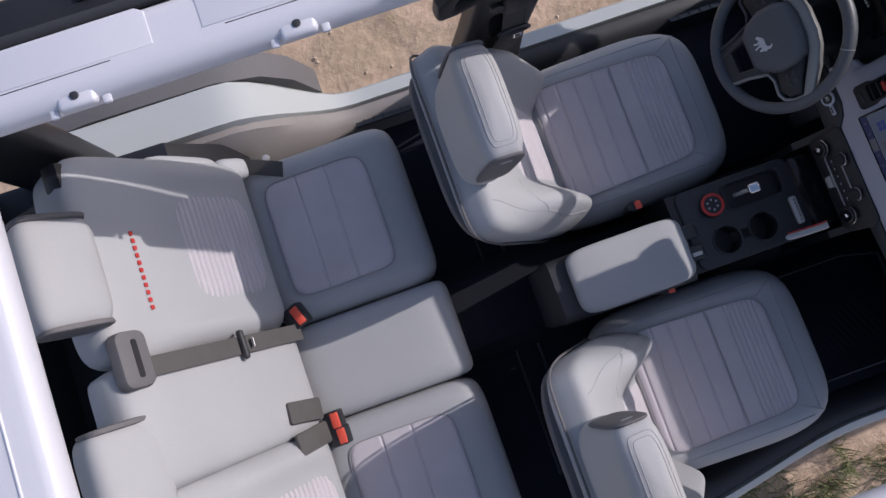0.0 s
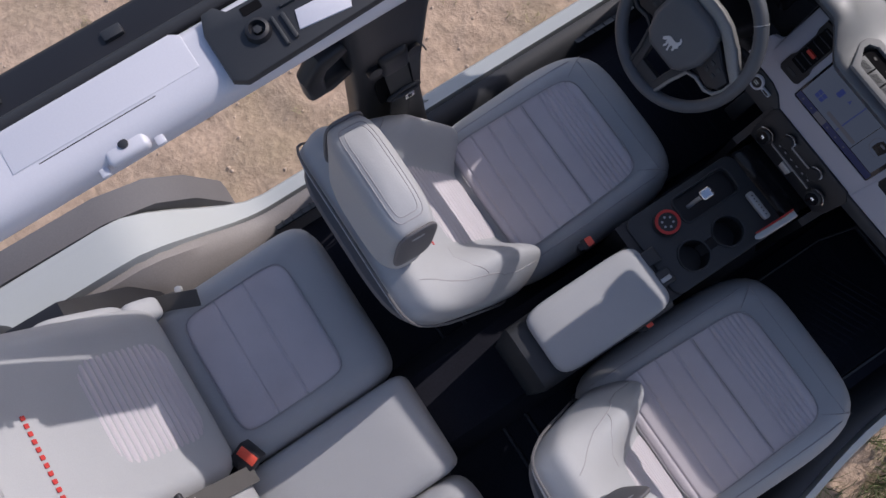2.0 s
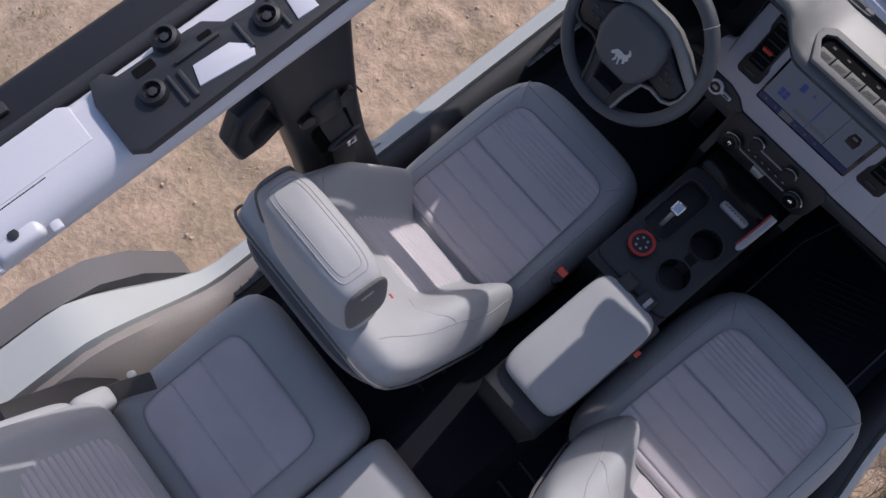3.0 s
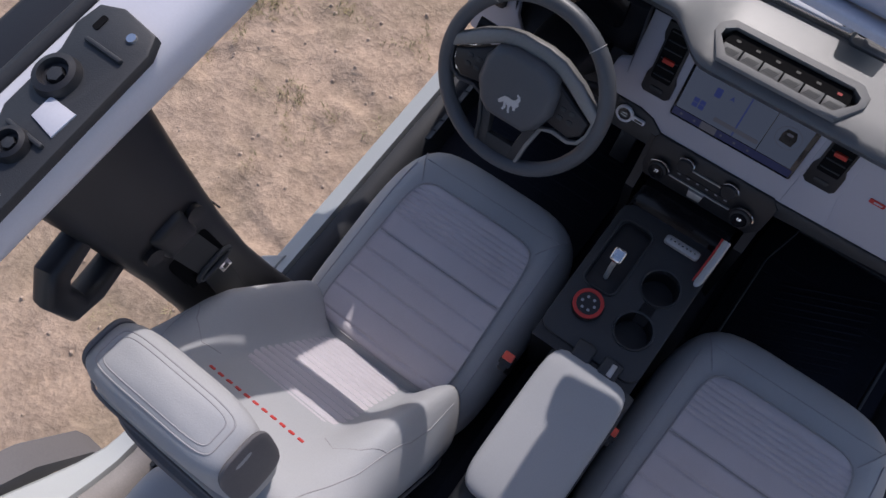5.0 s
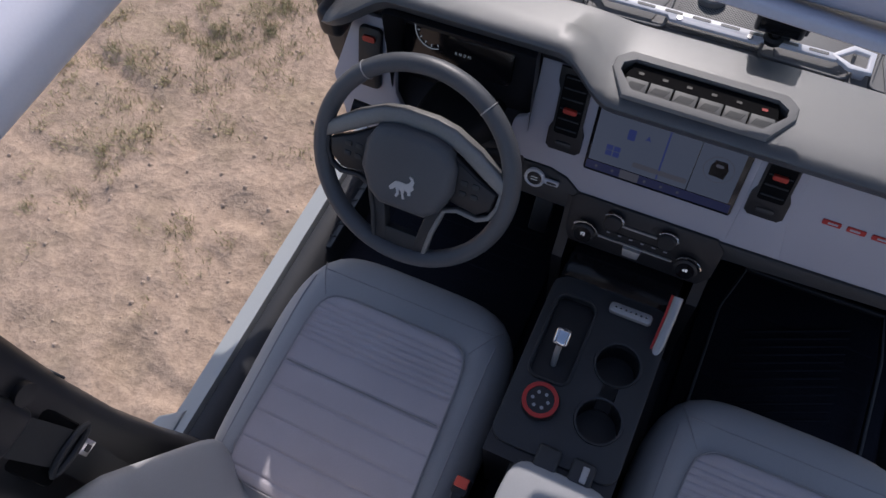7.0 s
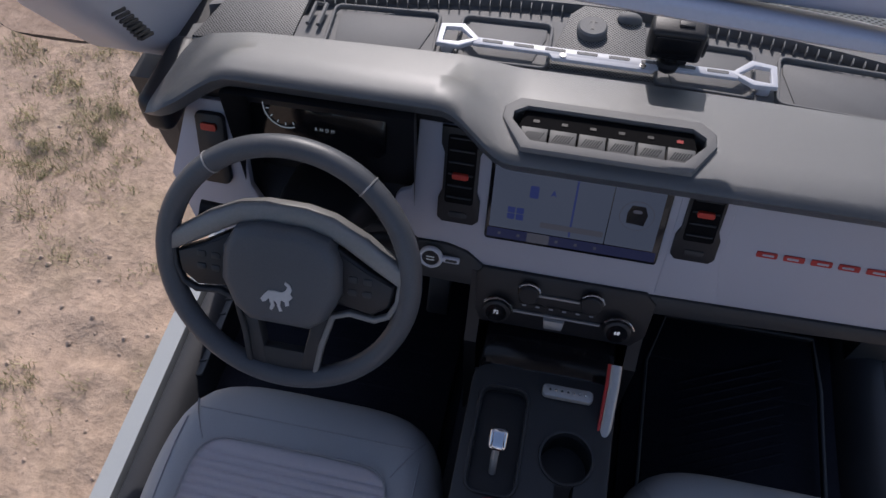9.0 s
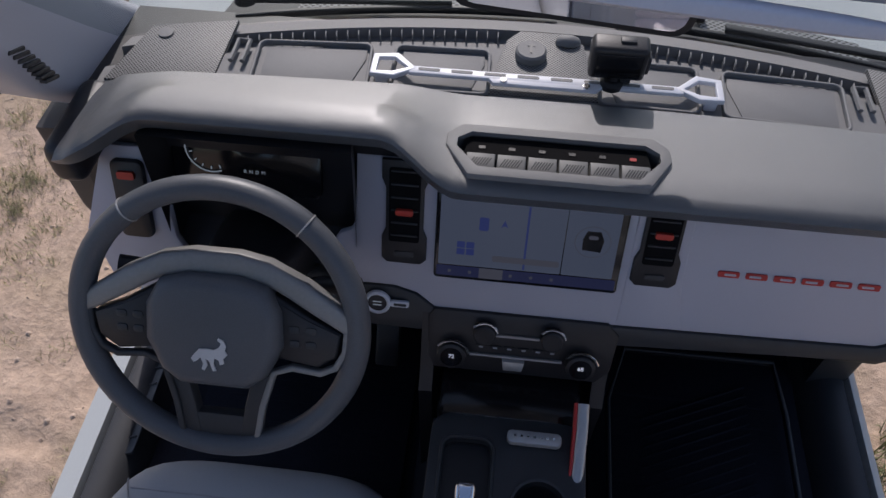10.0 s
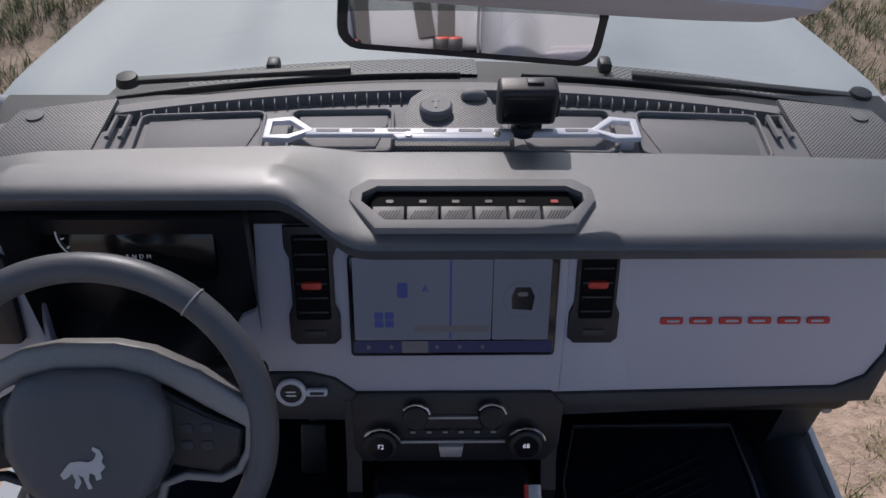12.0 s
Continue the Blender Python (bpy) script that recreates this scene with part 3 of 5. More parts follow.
def rear_quarter(s):
    t = thing("rear_quarter", "dark trimmed rear quarter panel with belt and retractor", "quarter panel", (0.75 * s, -1.95, 0.6), group="quarter panels")
    part("quarter_trim", prism([(-1.62, 0.55), (-1.68, 0.86), (-1.86, 1.10), (-2.35, 1.12), (-2.35, 0.55)], 0.09, Matrix(((0, 0, s, 0.66 * s), (1, 0, 0, 0), (0, 1, 0, 0), (0, 0, 0, 1))), 0.02), BLACK, t)
    part("wheel_house", rbox((0.12, 0.5, 0.30), (s * 0.71, -2.02, 0.75), 0.05, 4), TAUPE, t)
    part("rear_pillar", loft([[(s * x + dx, y + dy, z) for dx, dy in rrect(0.09, 0.22, 0.03)] for x, y, z in ((0.78, -2.15, 0.9), (0.75, -2.15, 1.3), (0.66, -2.12, 1.86))]), BLACK, t)
    part("belt", sweep([(s * 0.66, -2.08, 1.35), (s * 0.655, -1.95, 1.12), (s * 0.66, -1.80, 0.98), (s * 0.67, -1.66, 0.86)], [(-0.024, -0.0015), (0.024, -0.0015), (0.024, 0.0015), (-0.024, 0.0015)], (1, 0, 0.3)), BELTDARK, t)
    part("tongue", rbox((0.05, 0.035, 0.012), (s * 0.655, -1.86, 1.05), 0.005, 2, (30, 0, 0)), SATIN, t)
    part("lap_belt", sweep([(s * 0.69, -1.78, 0.88), (s * 0.64, -1.66, 0.93), (s * 0.60, -1.58, 0.95)], [(-0.024, -0.002), (0.024, -0.002), (0.024, 0.002), (-0.024, 0.002)], (0.5, 0, 1)), BELT, t)
    part("anchor", turned([(0, 0), (0.012, 0), (0.010, 0.010), (0, 0.012)], 14, pose(s * 0.655, -1.62, 0.93)), SATIN, t)


for s in (-1, 1):
    rear_quarter(s)
tail = rbox((1.5, 0.08, 0.75), (0, -2.38, 0.92), 0.02)
tagged(part("wall_tailgate", tail, TRIM), "charcoal tailgate closing the rear of the cabin", "tailgate", kind="structure")
cargo = rbox((1.34, 0.30, 0.04), (0, -2.22, 0.95), 0.01)
tagged(part("floor_cargo", cargo, TRIM), "dark cargo floor behind the rear bench", "cargo floor", kind="structure")


# ---- seats ----
def ribs_for(lo, hi, wide_gap, fine_from, fine_gap):
    out, y = [], lo
    while y < hi:
        out.append(y)
        y += fine_gap if y >= fine_from else wide_gap
    return out


def front_seat(x0, group, tilt=27, back_x=0.0, back_y=0.0):
    t = thing("front_seat", "light grey vinyl bucket seat with ribbed cloth insert", "car seat", (x0, -0.6, 0.62), group=group)
    def cf(x, y):
        k = smooth01((abs(x) - 0.14) / 0.09)
        return 0.028 * k
    cm = pose(x0, -0.54, 0.797, 6.5, 0, 0)
    tp = lambda v: 1.0 - 0.03 * smooth01((v - 0.2) / 0.8)
    part("seat_cushion", pillow(0.272, 0.335, 0.115, cf, 4.6, 3.6, tp, m=cm, back=0.06), SEAT, t)
    def top(x, y):
        return 0.115 + cf(x, y) * 0.9
    part("cushion_insert", sheet(0.182, 0.215, lambda x, y: top(x, y), ribs_for(-0.19, 0.2, 0.058, 0.05, 0.0145), 8, lambda v: 1 + 0.05 * v * -1, m=cm @ pose(0, 0.0, 0), depth=0.004), INSERT, t, "ribbed grey cloth seat panel")
    part("insert_welt", outline(0.184, 0.217, lambda x, y: top(x, y) + 0.0005, cm, 8, lambda v: 1 - 0.05 * v, 0.0018), SEAM, t)
    part("cross_seam", sweep([cm @ Vector((x * 0.0174, 0.043, top(x * 0.0174, 0) + 0.0052)) for x in range(-10, 11)], circle(0.0016, 6)), SEAM, t)
    part("front_seam", sweep([cm @ Vector((x, 0.262, pillow_top(0.272, 0.335, 0.115, cf, 4.6, 3.6, x, 0.262) - 0.0003)) for x in [-0.2 + i * 0.02 for i in range(21)]], circle(0.0015, 6)), SEAM, t)
    for sx in (-1, 1):
        part("corner_seam", sweep([cm @ Vector((sx * (0.172 + 0.045 * k), 0.205 + 0.075 * k, pillow_top(0.272, 0.335, 0.115, cf, 4.6, 3.6, 0.172 + 0.045 * k, 0.205 + 0.075 * k))) for k in (0, 0.2, 0.4, 0.6, 0.8, 1.0)], circle(0.0014, 6)), SEAM, t)
        part("bolster_seam", sweep([cm @ Vector((sx * (0.222 - 0.006 * k * k), -0.26 + 0.5 * k, pillow_top(0.272, 0.335, 0.115, cf, 4.6, 3.6, 0.222 - 0.006 * k * k, -0.26 + 0.5 * k) - 0.0003)) for k in [i / 10 for i in range(11)]], circle(0.0014, 6)), SEAM, t)
    part("cushion_base", rbox((0.42, 0.48, 0.12), (x0, -0.58, 0.70), 0.03), BLACK, t)
    for sx in (-1, 1):
        part("seat_rail", rbox((0.05, 0.55, 0.05), (x0 + sx * 0.19, -0.56, 0.635), 0.008), TRIM, t)
    part("side_shield", rbox((0.05, 0.42, 0.10), (x0 + (-0.255 if x0 < 0 else 0.255), -0.62, 0.76), 0.02, 3), TRIM, t)
    bm_ = lean(x0 + back_x, -0.955 + back_y, 1.10, tilt)
    def bf(x, y):
        k = smooth01((abs(x) - 0.11) / 0.12) * (1 - 0.96 * smooth01((y - 0.06) / 0.22))
        return 0.125 * k
    btp = lambda v: 1.0 - 0.05 * smooth01((v - 0.35) / 0.65)
    BA, BB, BT, BN, BM = 0.272, 0.338, 0.062, 10.0, 3.2
    def bz(x, y):
        return pillow_top(BA * btp(y / BB), BB, BT, bf, BN, BM, x, y)
    part("backrest", pillow(BA, BB, BT, bf, BN, BM, btp, nr=34, nt=180, m=bm_, back=0.07), SEAT, t)
    part("back_insert", sheet(0.125, 0.20, lambda x, y: bz(x, y - 0.085) - 0.003, ribs_for(-0.18, 0.2, 0.026, 0.3, 0.02), 6, lambda v: 1 + 0.08 * v, m=bm_ @ pose(0, -0.085, 0), depth=0.004), INSERT, t, "ribbed grey cloth back panel")
    part("back_shell", pillow(0.25, 0.31, 0.03, None, 4.2, 3.0, btp, m=bm_ @ pose(0, 0, -0.082, 180, 0, 0), back=0.02), SEATDARK, t, "dark grey seat back shell")
    part("back_piping", outline(0.2725, 0.3385, lambda x, y: -0.045, bm_, BN, btp, 0.0035), SEATDARK, t)
    for sx in (-1, 1):
        for line in (((0.13, 0.16), (0.16, 0.19), (0.20, 0.175), (0.235, 0.135)), ((0.18, 0.325), (0.20, 0.27), (0.225, 0.2), (0.235, 0.135)), ((0.235, 0.135), (0.245, 0.05), (0.245, -0.06), (0.235, -0.20))):
            fine = [((1 - k) * p[0] + k * q[0], (1 - k) * p[1] + k * q[1]) for p, q in zip(line, line[1:]) for k in (0, 0.2, 0.4, 0.6, 0.8)] + [line[-1]]
            part("back_seam", sweep([bm_ @ Vector((sx * x, y, bz(x, y) - 0.0002)) for x, y in fine], circle(0.0015, 6), (0, 0.9, 0.4)), SEAM, t)
    for i in range(11 if x0 < 0 else 0):
        u = 0.108 - i * 0.0215
        part("back_mark", prism(rrect(0.013, 0.0075, 0.0015, 1), 0.0015, bm_ @ pose(u, 0.205, bz(u, 0.205) - 0.0004)), RED, t, "red stitched mark")
    hx, hy = x0 + back_x, 1.6 * back_y
    hm = pose(hx + 0.008, -1.045 + hy, 1.61, -10, 0, 0)
    hz = lambda x, y: pillow_top(0.140, 0.056, 0.050, None, 3.6, 2.2, x, y)
    hr = part("headrest", pillow(0.140, 0.056, 0.050, None, 3.6, 2.2, m=hm, back=0.225, nr=20, nt=120), SEAT, t)
    part("headrest_seam", outline(0.110, 0.034, lambda x, y: hz(x, y) - 0.0006, hm, 6, None, 0.0017), SEAM, hr)
    part("headrest_stitch", outline(0.100, 0.026, lambda x, y: hz(x, y) - 0.0004, hm, 6, None, 0.0013), SEAM, hr)
    # Taupe end panels; the dark colour also carries the shade on the ends.
    for sx in (-1, 1):
        part("end_cap", pillow(0.047, 0.092, 0.007, None, 3.6, 3.0, nr=8, nt=48, m=hm @ pose(sx * 0.1335, 0.002, -0.062, 0, 90 * sx, 0) @ pose(0, 0, 0, 0, 0, 90), back=0.004), SEATDARK, hr, "taupe headrest end panel with shade in its colour")
    for sx in (-0.055, 0.055):
        part("headrest_post", sweep([(hx + 0.018 + sx, -1.085 + hy, 1.36), (hx + 0.018 + sx, -1.045 + hy, 1.48)], circle(0.007, 10), (0, 1, 0)), SATIN, t)
    return t


front_seat(-0.405, "front seats")
front_seat(0.415, "front seats", 23, 0.055, 0.03)


def seat_buckle(x, y, z, label, group, turn=0, big=1.0):
    t = thing("seat_buckle", label, "seat belt buckle", (x, y, z - 0.08), group=group)
    part("stalk", rbox((0.022, 0.02, 0.12), (x, y - 0.012, z - 0.05), 0.006, 2, (10, 0, 0)), BLACK, t)
    b = part("buckle_body", rbox((0.032 * big, 0.03 * big, 0.05), (x, y, z - 0.012), 0.006, 2, (14, 0, turn)), BLACK, t)
    part("release_button", rbox((0.026 * big, 0.014 + 0.006 * big, 0.012), (x, y + 0.004 * big, z + 0.012), 0.003, 2, (14, 0, turn)), BUCKLERED, b, "red push button")


seat_buckle(-0.135, -0.60, 0.955, "black belt buckle with red button beside the driver seat", "front buckles")
seat_buckle(0.135, -0.60, 0.955, "black belt buckle with red button beside the passenger seat", "front buckles")


def rear_bench():
    t = thing("rear_bench", "light grey split rear bench seat with belts", "rear seat", (0, -1.6, 0.62))
    base = part("bench_base", rbox((1.22, 0.46, 0.2), (0, -1.5, 0.71), 0.03), BLACK, t)
    cush = ((-0.395, 0.262, True), (0.02, 0.152, False), (0.435, 0.262, True))
    bkm = lambda x: lean(x, -1.905, 1.19, 31)
    for x0, hw, side in cush:
        f = (lambda x, y: 0.016 * smooth01((abs(x) - 0.15) / 0.08)) if side else (lambda x, y: 0.0)
        cm = pose(x0, -1.485, 0.80, 4.0, 0, 0)
        part("bench_cushion", pillow(hw, 0.265, 0.12, f, 8.0 if side else 14.0, 6.0, m=cm, back=0.06, nr=18, nt=112), SEAT, t)
        if side:
            part("cushion_insert", sheet(0.182, 0.165, lambda x, y: 0.12 + f(x, y), (-0.055, 0.04), 8, m=cm @ pose(0, -0.01, 0), depth=0.004), INSERT, t, "ribbed grey cloth seat panel")
            part("insert_welt", outline(0.184, 0.167, lambda x, y: 0.1205 + f(x, y), cm @ pose(0, -0.01, 0), 8, None, 0.0018), SEAM, t)
        bm_ = bkm(x0)
        bf = (lambda x, y: 0.03 * smooth01((abs(x) - 0.15) / 0.08) * (1 - smooth01((y - 0.02) / 0.2))) if side else (lambda x, y: 0.006)
        part("bench_back", pillow(hw + 0.004, 0.315, 0.075, bf, 8.0 if side else 14.0, 5.0, m=bm_, back=0.08, nr=18, nt=112), SEAT, t)
        if side:
            part("back_insert", sheet(0.150, 0.135, lambda x, y: 0.073 + bf(x, y - 0.115), ribs_for(-0.12, 0.13, 0.0185, 1, 1), 5, m=bm_ @ pose(0, -0.115, 0), depth=0.006), INSERT, t, "ribbed grey cloth back panel")
    for i in range(11):
        part("back_mark", prism(rrect(0.011, 0.010, 0.001, 1), 0.002, bkm(-0.345) @ pose(0.095 - i * 0.019, 0.178, 0.0765)), RED, t, "red stitched mark")
    for x0, w, z in ((-0.36, 0.135, 1.52), (0.45, 0.135, 1.52), (0.105, 0.115, 1.47)):
        m = lean(x0, -2.06, z, 40)
        part("headrest", pillow(w, 0.088, 0.055, None, 5.5, 3.6, m=m, back=0.055), SEAT, t)
        for sx in (-1, 1):
            part("headrest_side", pillow(0.048, 0.080, 0.006, None, 4.0, 3.0, nr=8, nt=40, m=m @ pose(sx * (w * 0.965), 0, 0.004, 0, 90 * sx, 0), back=0.01), SEATDARK, t, "taupe headrest side panel")
        part("headrest_shell", pillow(w * 0.9, 0.07, 0.02, None, 4.0, 2.8, m=m @ pose(0, 0, -0.058, 180, 0, 0), back=0.02), SEATDARK, t)
    for sx in (-1, 1):
        part("side_bolster", pillow(0.050, 0.135, 0.06, None, 4.5, 3.0, nr=12, nt=60, m=lean(sx * 0.632, -1.85, 1.10, 33), back=0.06), SEAT, t, "padded side bolster beside the backrest")
        part("corner_bolster", pillow(0.035, 0.055, 0.04, None, 4.0, 3.0, nr=10, nt=48, m=lean(sx * 0.645, -1.735, 0.955, 45), back=0.05), SEAT, t)
    bez = part("belt_bezel", prism(rrect(0.135, 0.085, 0.022), 0.034, bkm(-0.13) @ pose(0.005, 0.275, 0.058, 0, 0, 0), 0.010), SEATDARK, t, "dark grey belt outlet")
    part("outlet_slot", prism(rrect(0.09, 0.015, 0.005), 0.003, bkm(-0.13) @ pose(0.005, 0.272, 0.0905)), BLACK, bez)
    pts = [bkm(-0.11) @ Vector((x, y, 0.088)) for x, y in ((0.0, 0.30), (0.0, 0.15), (0.0, 0.0), (0.0, -0.2), (0.0, -0.30))]
    part("centre_belt", sweep(pts, [(-0.024, -0.0015), (0.024, -0.0015), (0.024, 0.0015), (-0.024, 0.0015)], (0, 0.8, 0.5)), BELT, t, "taupe woven centre belt")
    part("belt_tongue", rbox((0.080, 0.020, 0.016), bkm(-0.11) @ Vector((0, -0.05, 0.097)), 0.007, 3, (30, 0, 0)), TRIM, t)
    part("tongue_plate", rbox((0.025, 0.03, 0.004), bkm(-0.11) @ Vector((0, -0.085, 0.094)), 0.001, 1, (50, 0, 0)), CHROME, t)
    for dx, turn in ((-0.035, 4), (0.045, -6)):
        part("strap_pad", prism(rrect(0.062, 0.135, 0.008), 0.010, bkm(0.155) @ pose(dx, -0.215, 0.080, 0, 0, turn), 0.003), BELT, t, "taupe webbing stub")
    part("recess_left", rbox((0.07, 0.05, 0.09), bkm(-0.60) @ Vector((0, 0.27, 0.02)), 0.01, 2, (20, 0, 0)), BLACK, t, "black release lever pocket")


rear_bench()
seat_buckle(-0.155, -1.675, 0.985, "black belt buckle with red button on the rear bench", "rear buckles", 20, 2.1)
seat_buckle(0.165, -1.665, 0.985, "black belt buckle with red button on the rear bench", "rear buckles", 0, 1.7)
seat_buckle(0.212, -1.660, 0.985, "black belt buckle with red button on the rear bench", "rear buckles", 0, 1.7)


# ---- dashboard ----
DASH = facing(0, 0.0, 1.2, 21)


def grille_mat(name, color, scale):
    m = mat(name, color, 0.6, var=0.08, bump=0)
    n, l = m.node_tree.nodes, m.node_tree.links
    b = n["Principled BSDF"]
    mix = [x for x in n if x.type == "MIX"][0]
    tc, mp = n.new("ShaderNodeTexCoord"), n.new("ShaderNodeMapping")
    mp.inputs["Rotation"].default_value = (0, 0, radians(45))
    l.new(tc.outputs["Object"], mp.inputs["Vector"])
    v = n.new("ShaderNodeTexVoronoi")
    v.voronoi_dimensions = "2D"
    v.inputs["Scale"].default_value, v.inputs["Randomness"].default_value = scale, 0.0
    l.new(mp.outputs[0], v.inputs["Vector"])
    r = n.new("ShaderNodeMapRange")
    r.inputs[1].default_value, r.inputs[2].default_value = 0.28, 0.40
    l.new(v.outputs["Distance"], r.inputs[0])
    m2 = n.new("ShaderNodeMix")
    m2.data_type = "RGBA"
    m2.inputs[6].default_value = (0.004, 0.004, 0.004, 1)
    l.new(r.outputs[0], m2.inputs[0])
    l.new(mix.outputs[2], m2.inputs[7])
    l.new(m2.outputs[2], b.inputs["Base Color"])
    return m


SPEAKER = grille_mat("speaker_mesh", (0.20, 0.20, 0.20), 250)
COWLMESH = grille_mat("cowl_mesh", (0.22, 0.225, 0.23), 110)


def glass_edge(x):
    return 0.405 - 0.27 * x * x


BANK = pose(0.02, 0.034, 1.437, -6, 0, 0)
BANK_OUT = [(-0.148, 0.03), (-0.148, 0.005), (-0.115, -0.052), (0.115, -0.052), (0.148, 0.005), (0.148, 0.03), (0.128, 0.052), (-0.128, 0.052)]
BANK_IN = [(x * 0.90, y * 0.68 - 0.001) for x, y in BANK_OUT]


def lift(x):
    return smooth01((x + 0.635) / 0.11) * (1 - smooth01((x + 0.215) / 0.11))


def air_vent(x, parent_at, tilt=0.0):
    v = thing("air_vent", "black dashboard air vent with red thumb tab", "air vent", (x, 0.03, 1.2), group="dash air vents")
    w, h = 0.068, 0.172
    f = DASH @ pose(x, 0.103, 0)
    out = [(-w / 2, h / 2), (w / 2, h / 2), (w / 2, h / 2 - 0.03), (w / 2 - 0.006, h / 2 - 0.045), (w / 2 - 0.006, -h / 2 + 0.06), (w / 2, -h / 2 + 0.045), (w / 2, -h / 2 + 0.008), (w / 2 - 0.008, -h / 2), (-w / 2 + 0.008, -h / 2), (-w / 2, -h / 2 + 0.008), (-w / 2, -h / 2 + 0.045), (-w / 2 + 0.006, -h / 2 + 0.06), (-w / 2 + 0.006, h / 2 - 0.045), (-w / 2, h / 2 - 0.03)]
    part("vent_frame", prism(out[::-1], 0.007, f, 0.002), BLACK, v)
    # Flat near-black sheet on the frame, painting the shade inside the duct.
    part("duct_shade", prism(rrect(w - 0.022, h - 0.05, 0.004, 2), 0.002, f @ pose(0, 0.014, 0.0065)), CAVITY, v)
    for i in range(6):
        part("vane", prism(rrect(w - 0.028, 0.0028, 0.001, 1), 0.004, f @ pose(0, -0.035 + i * 0.021, 0.007), 0.0008), TRIM, v)
    part("thumb_tab", prism(rrect(0.026, 0.010, 0.003, 2), 0.008, f @ pose(0, 0.005, 0.007), 0.002), ORANGE, v, "red thumb tab")
    part("lower_tab", prism(rrect(0.03, 0.010, 0.003, 2), 0.003, f @ pose(0, -h / 2 + 0.017, 0.006), 0.001), TRIM, v)


def dashboard():
    t = thing("dashboard", "grey soft-touch dashboard with white fascia panel", "dashboard", (0, 0.1, 1.1))
    fas = [(-0.258, 0.19), (-0.262, 0.075), (-0.268, 0.063), (-0.286, 0.055), (-0.292, 0.045), (-0.303, -0.032), (-0.20, -0.032), (-0.165, -0.042), (-0.13, -0.070), (-0.115, -0.074), (0.545, -0.060), (0.585, -0.042), (0.605, -0.005), (0.61, 0.19)]
    part("fascia", prism(fas, 0.012, DASH @ pose(0, 0, -0.014), 0.004), FASCIA, t, "satin white fascia panel")
    part("fascia_sculpt", prism([(0.150, -0.062), (0.250, -0.060), (0.236, 0.015), (0.232, 0.16), (0.152, 0.16), (0.152, 0.015)], 0.003, DASH @ pose(0, 0, -0.003), 0.0025), FASCIA, t)
    fl = [(-0.64, 0.17), (-0.555, 0.17), (-0.545, 0.02), (-0.515, -0.03), (-0.50, -0.085), (-0.56, -0.10), (-0.66, -0.07), (-0.69, 0.02)]
    part("fascia_end", prism(fl[::-1], 0.012, DASH @ pose(0, 0, -0.014), 0.004), FASCIA, t, "satin white fascia panel")
    part("lower_trim", prism([(-0.30, -0.032), (-0.30, -0.108), (-0.13, -0.112), (0.10, -0.108), (0.60, -0.084), (0.62, -0.005), (0.605, -0.005), (0.585, -0.042), (0.545, -0.060), (-0.115, -0.074), (-0.13, -0.070), (-0.165, -0.042), (-0.20, -0.032)], 0.02, DASH @ pose(0, 0, -0.018), 0.004), TRIM, t, "charcoal lower dash trim")
    # core behind, dark
    part("core", prism([(0.06, 1.09), (0.36, 1.02), (0.38, 1.37), (0.07, 1.395), (0.075, 1.33)], 1.38, Matrix(((0, 0, 1, -0.69), (1, 0, 0, 0), (0, 1, 0, 0), (0, 0, 0, 1)))), BLACK, t)
    part("glovebox", rbox((0.5, 0.14, 0.16), (0.42, 0.13, 1.03), 0.02), BLACK, t)
    part("knee_panel", rbox((0.48, 0.12, 0.14), (-0.42, 0.10, 1.04), 0.03, 3), BLACK, t)
    # padded top
    xs = [-0.645 + i * 0.0161 for i in range(79)]
    def section(x):
        k = lift(x)
        yl, zl = -0.03 + 0.05 * k, 1.405 + 0.033 * k
        e = max(smooth01((x - 0.58) / 0.06), 1 - smooth01((x + 0.64) / 0.025)) * 0.014
        zb = 1.424 + 0.012 * k - e
        yb = 0.168 - 0.05 * x * x
        return [(x, yl + 0.05, zl + 0.004), (x, yl + 0.012, zl - 0.002), (x, yl + 0.004, zl + 0.001), (x, yl - 0.006, zl + 0.025 - e * 0.6), (x, yl - 0.002, zl + 0.030 - e), (x, yl + 0.012, zl + 0.0345 - e), (x, yl + 0.06, zl + 0.034 - e * 0.8 - 0.2 * (zl + 0.034 - zb)), (x, 0.10, zb + 0.006), (x, yb - 0.02, zb), (x, yb - 0.006, zb - 0.003), (x, yb, zb - 0.012), (x, yb, 1.38), (x, yl + 0.05, 1.40)]
    part("padded_top", carve(loft([section(x) for x in xs]), [prism(BANK_IN, 0.07, BANK @ pose(0, 0, -0.032))]), PAD, t, "grey soft-touch padded top")
    part("end_cap", rbox((0.052, 0.16, 0.072), (-0.662, 0.075, 1.372), 0.02, 4), BLACK, t, "black end cap")
    part("end_cap", rbox((0.05, 0.17, 0.075), (0.645, 0.085, 1.392), 0.02, 4), BLACK, t, "black end cap")
    part("end_vent", prism(rrect(0.05, 0.13, 0.01), 0.01, DASH @ pose(-0.602, 0.085, -0.001), 0.003), BLACK, t, "black side air vent")
    part("end_vent_tab", prism(rrect(0.026, 0.012, 0.003, 2), 0.006, DASH @ pose(-0.602, 0.128, 0.008)), ORANGE, t, "red thumb tab")
    # instrument cluster
    cl = facing(-0.425, 0.075, 1.345, 24)
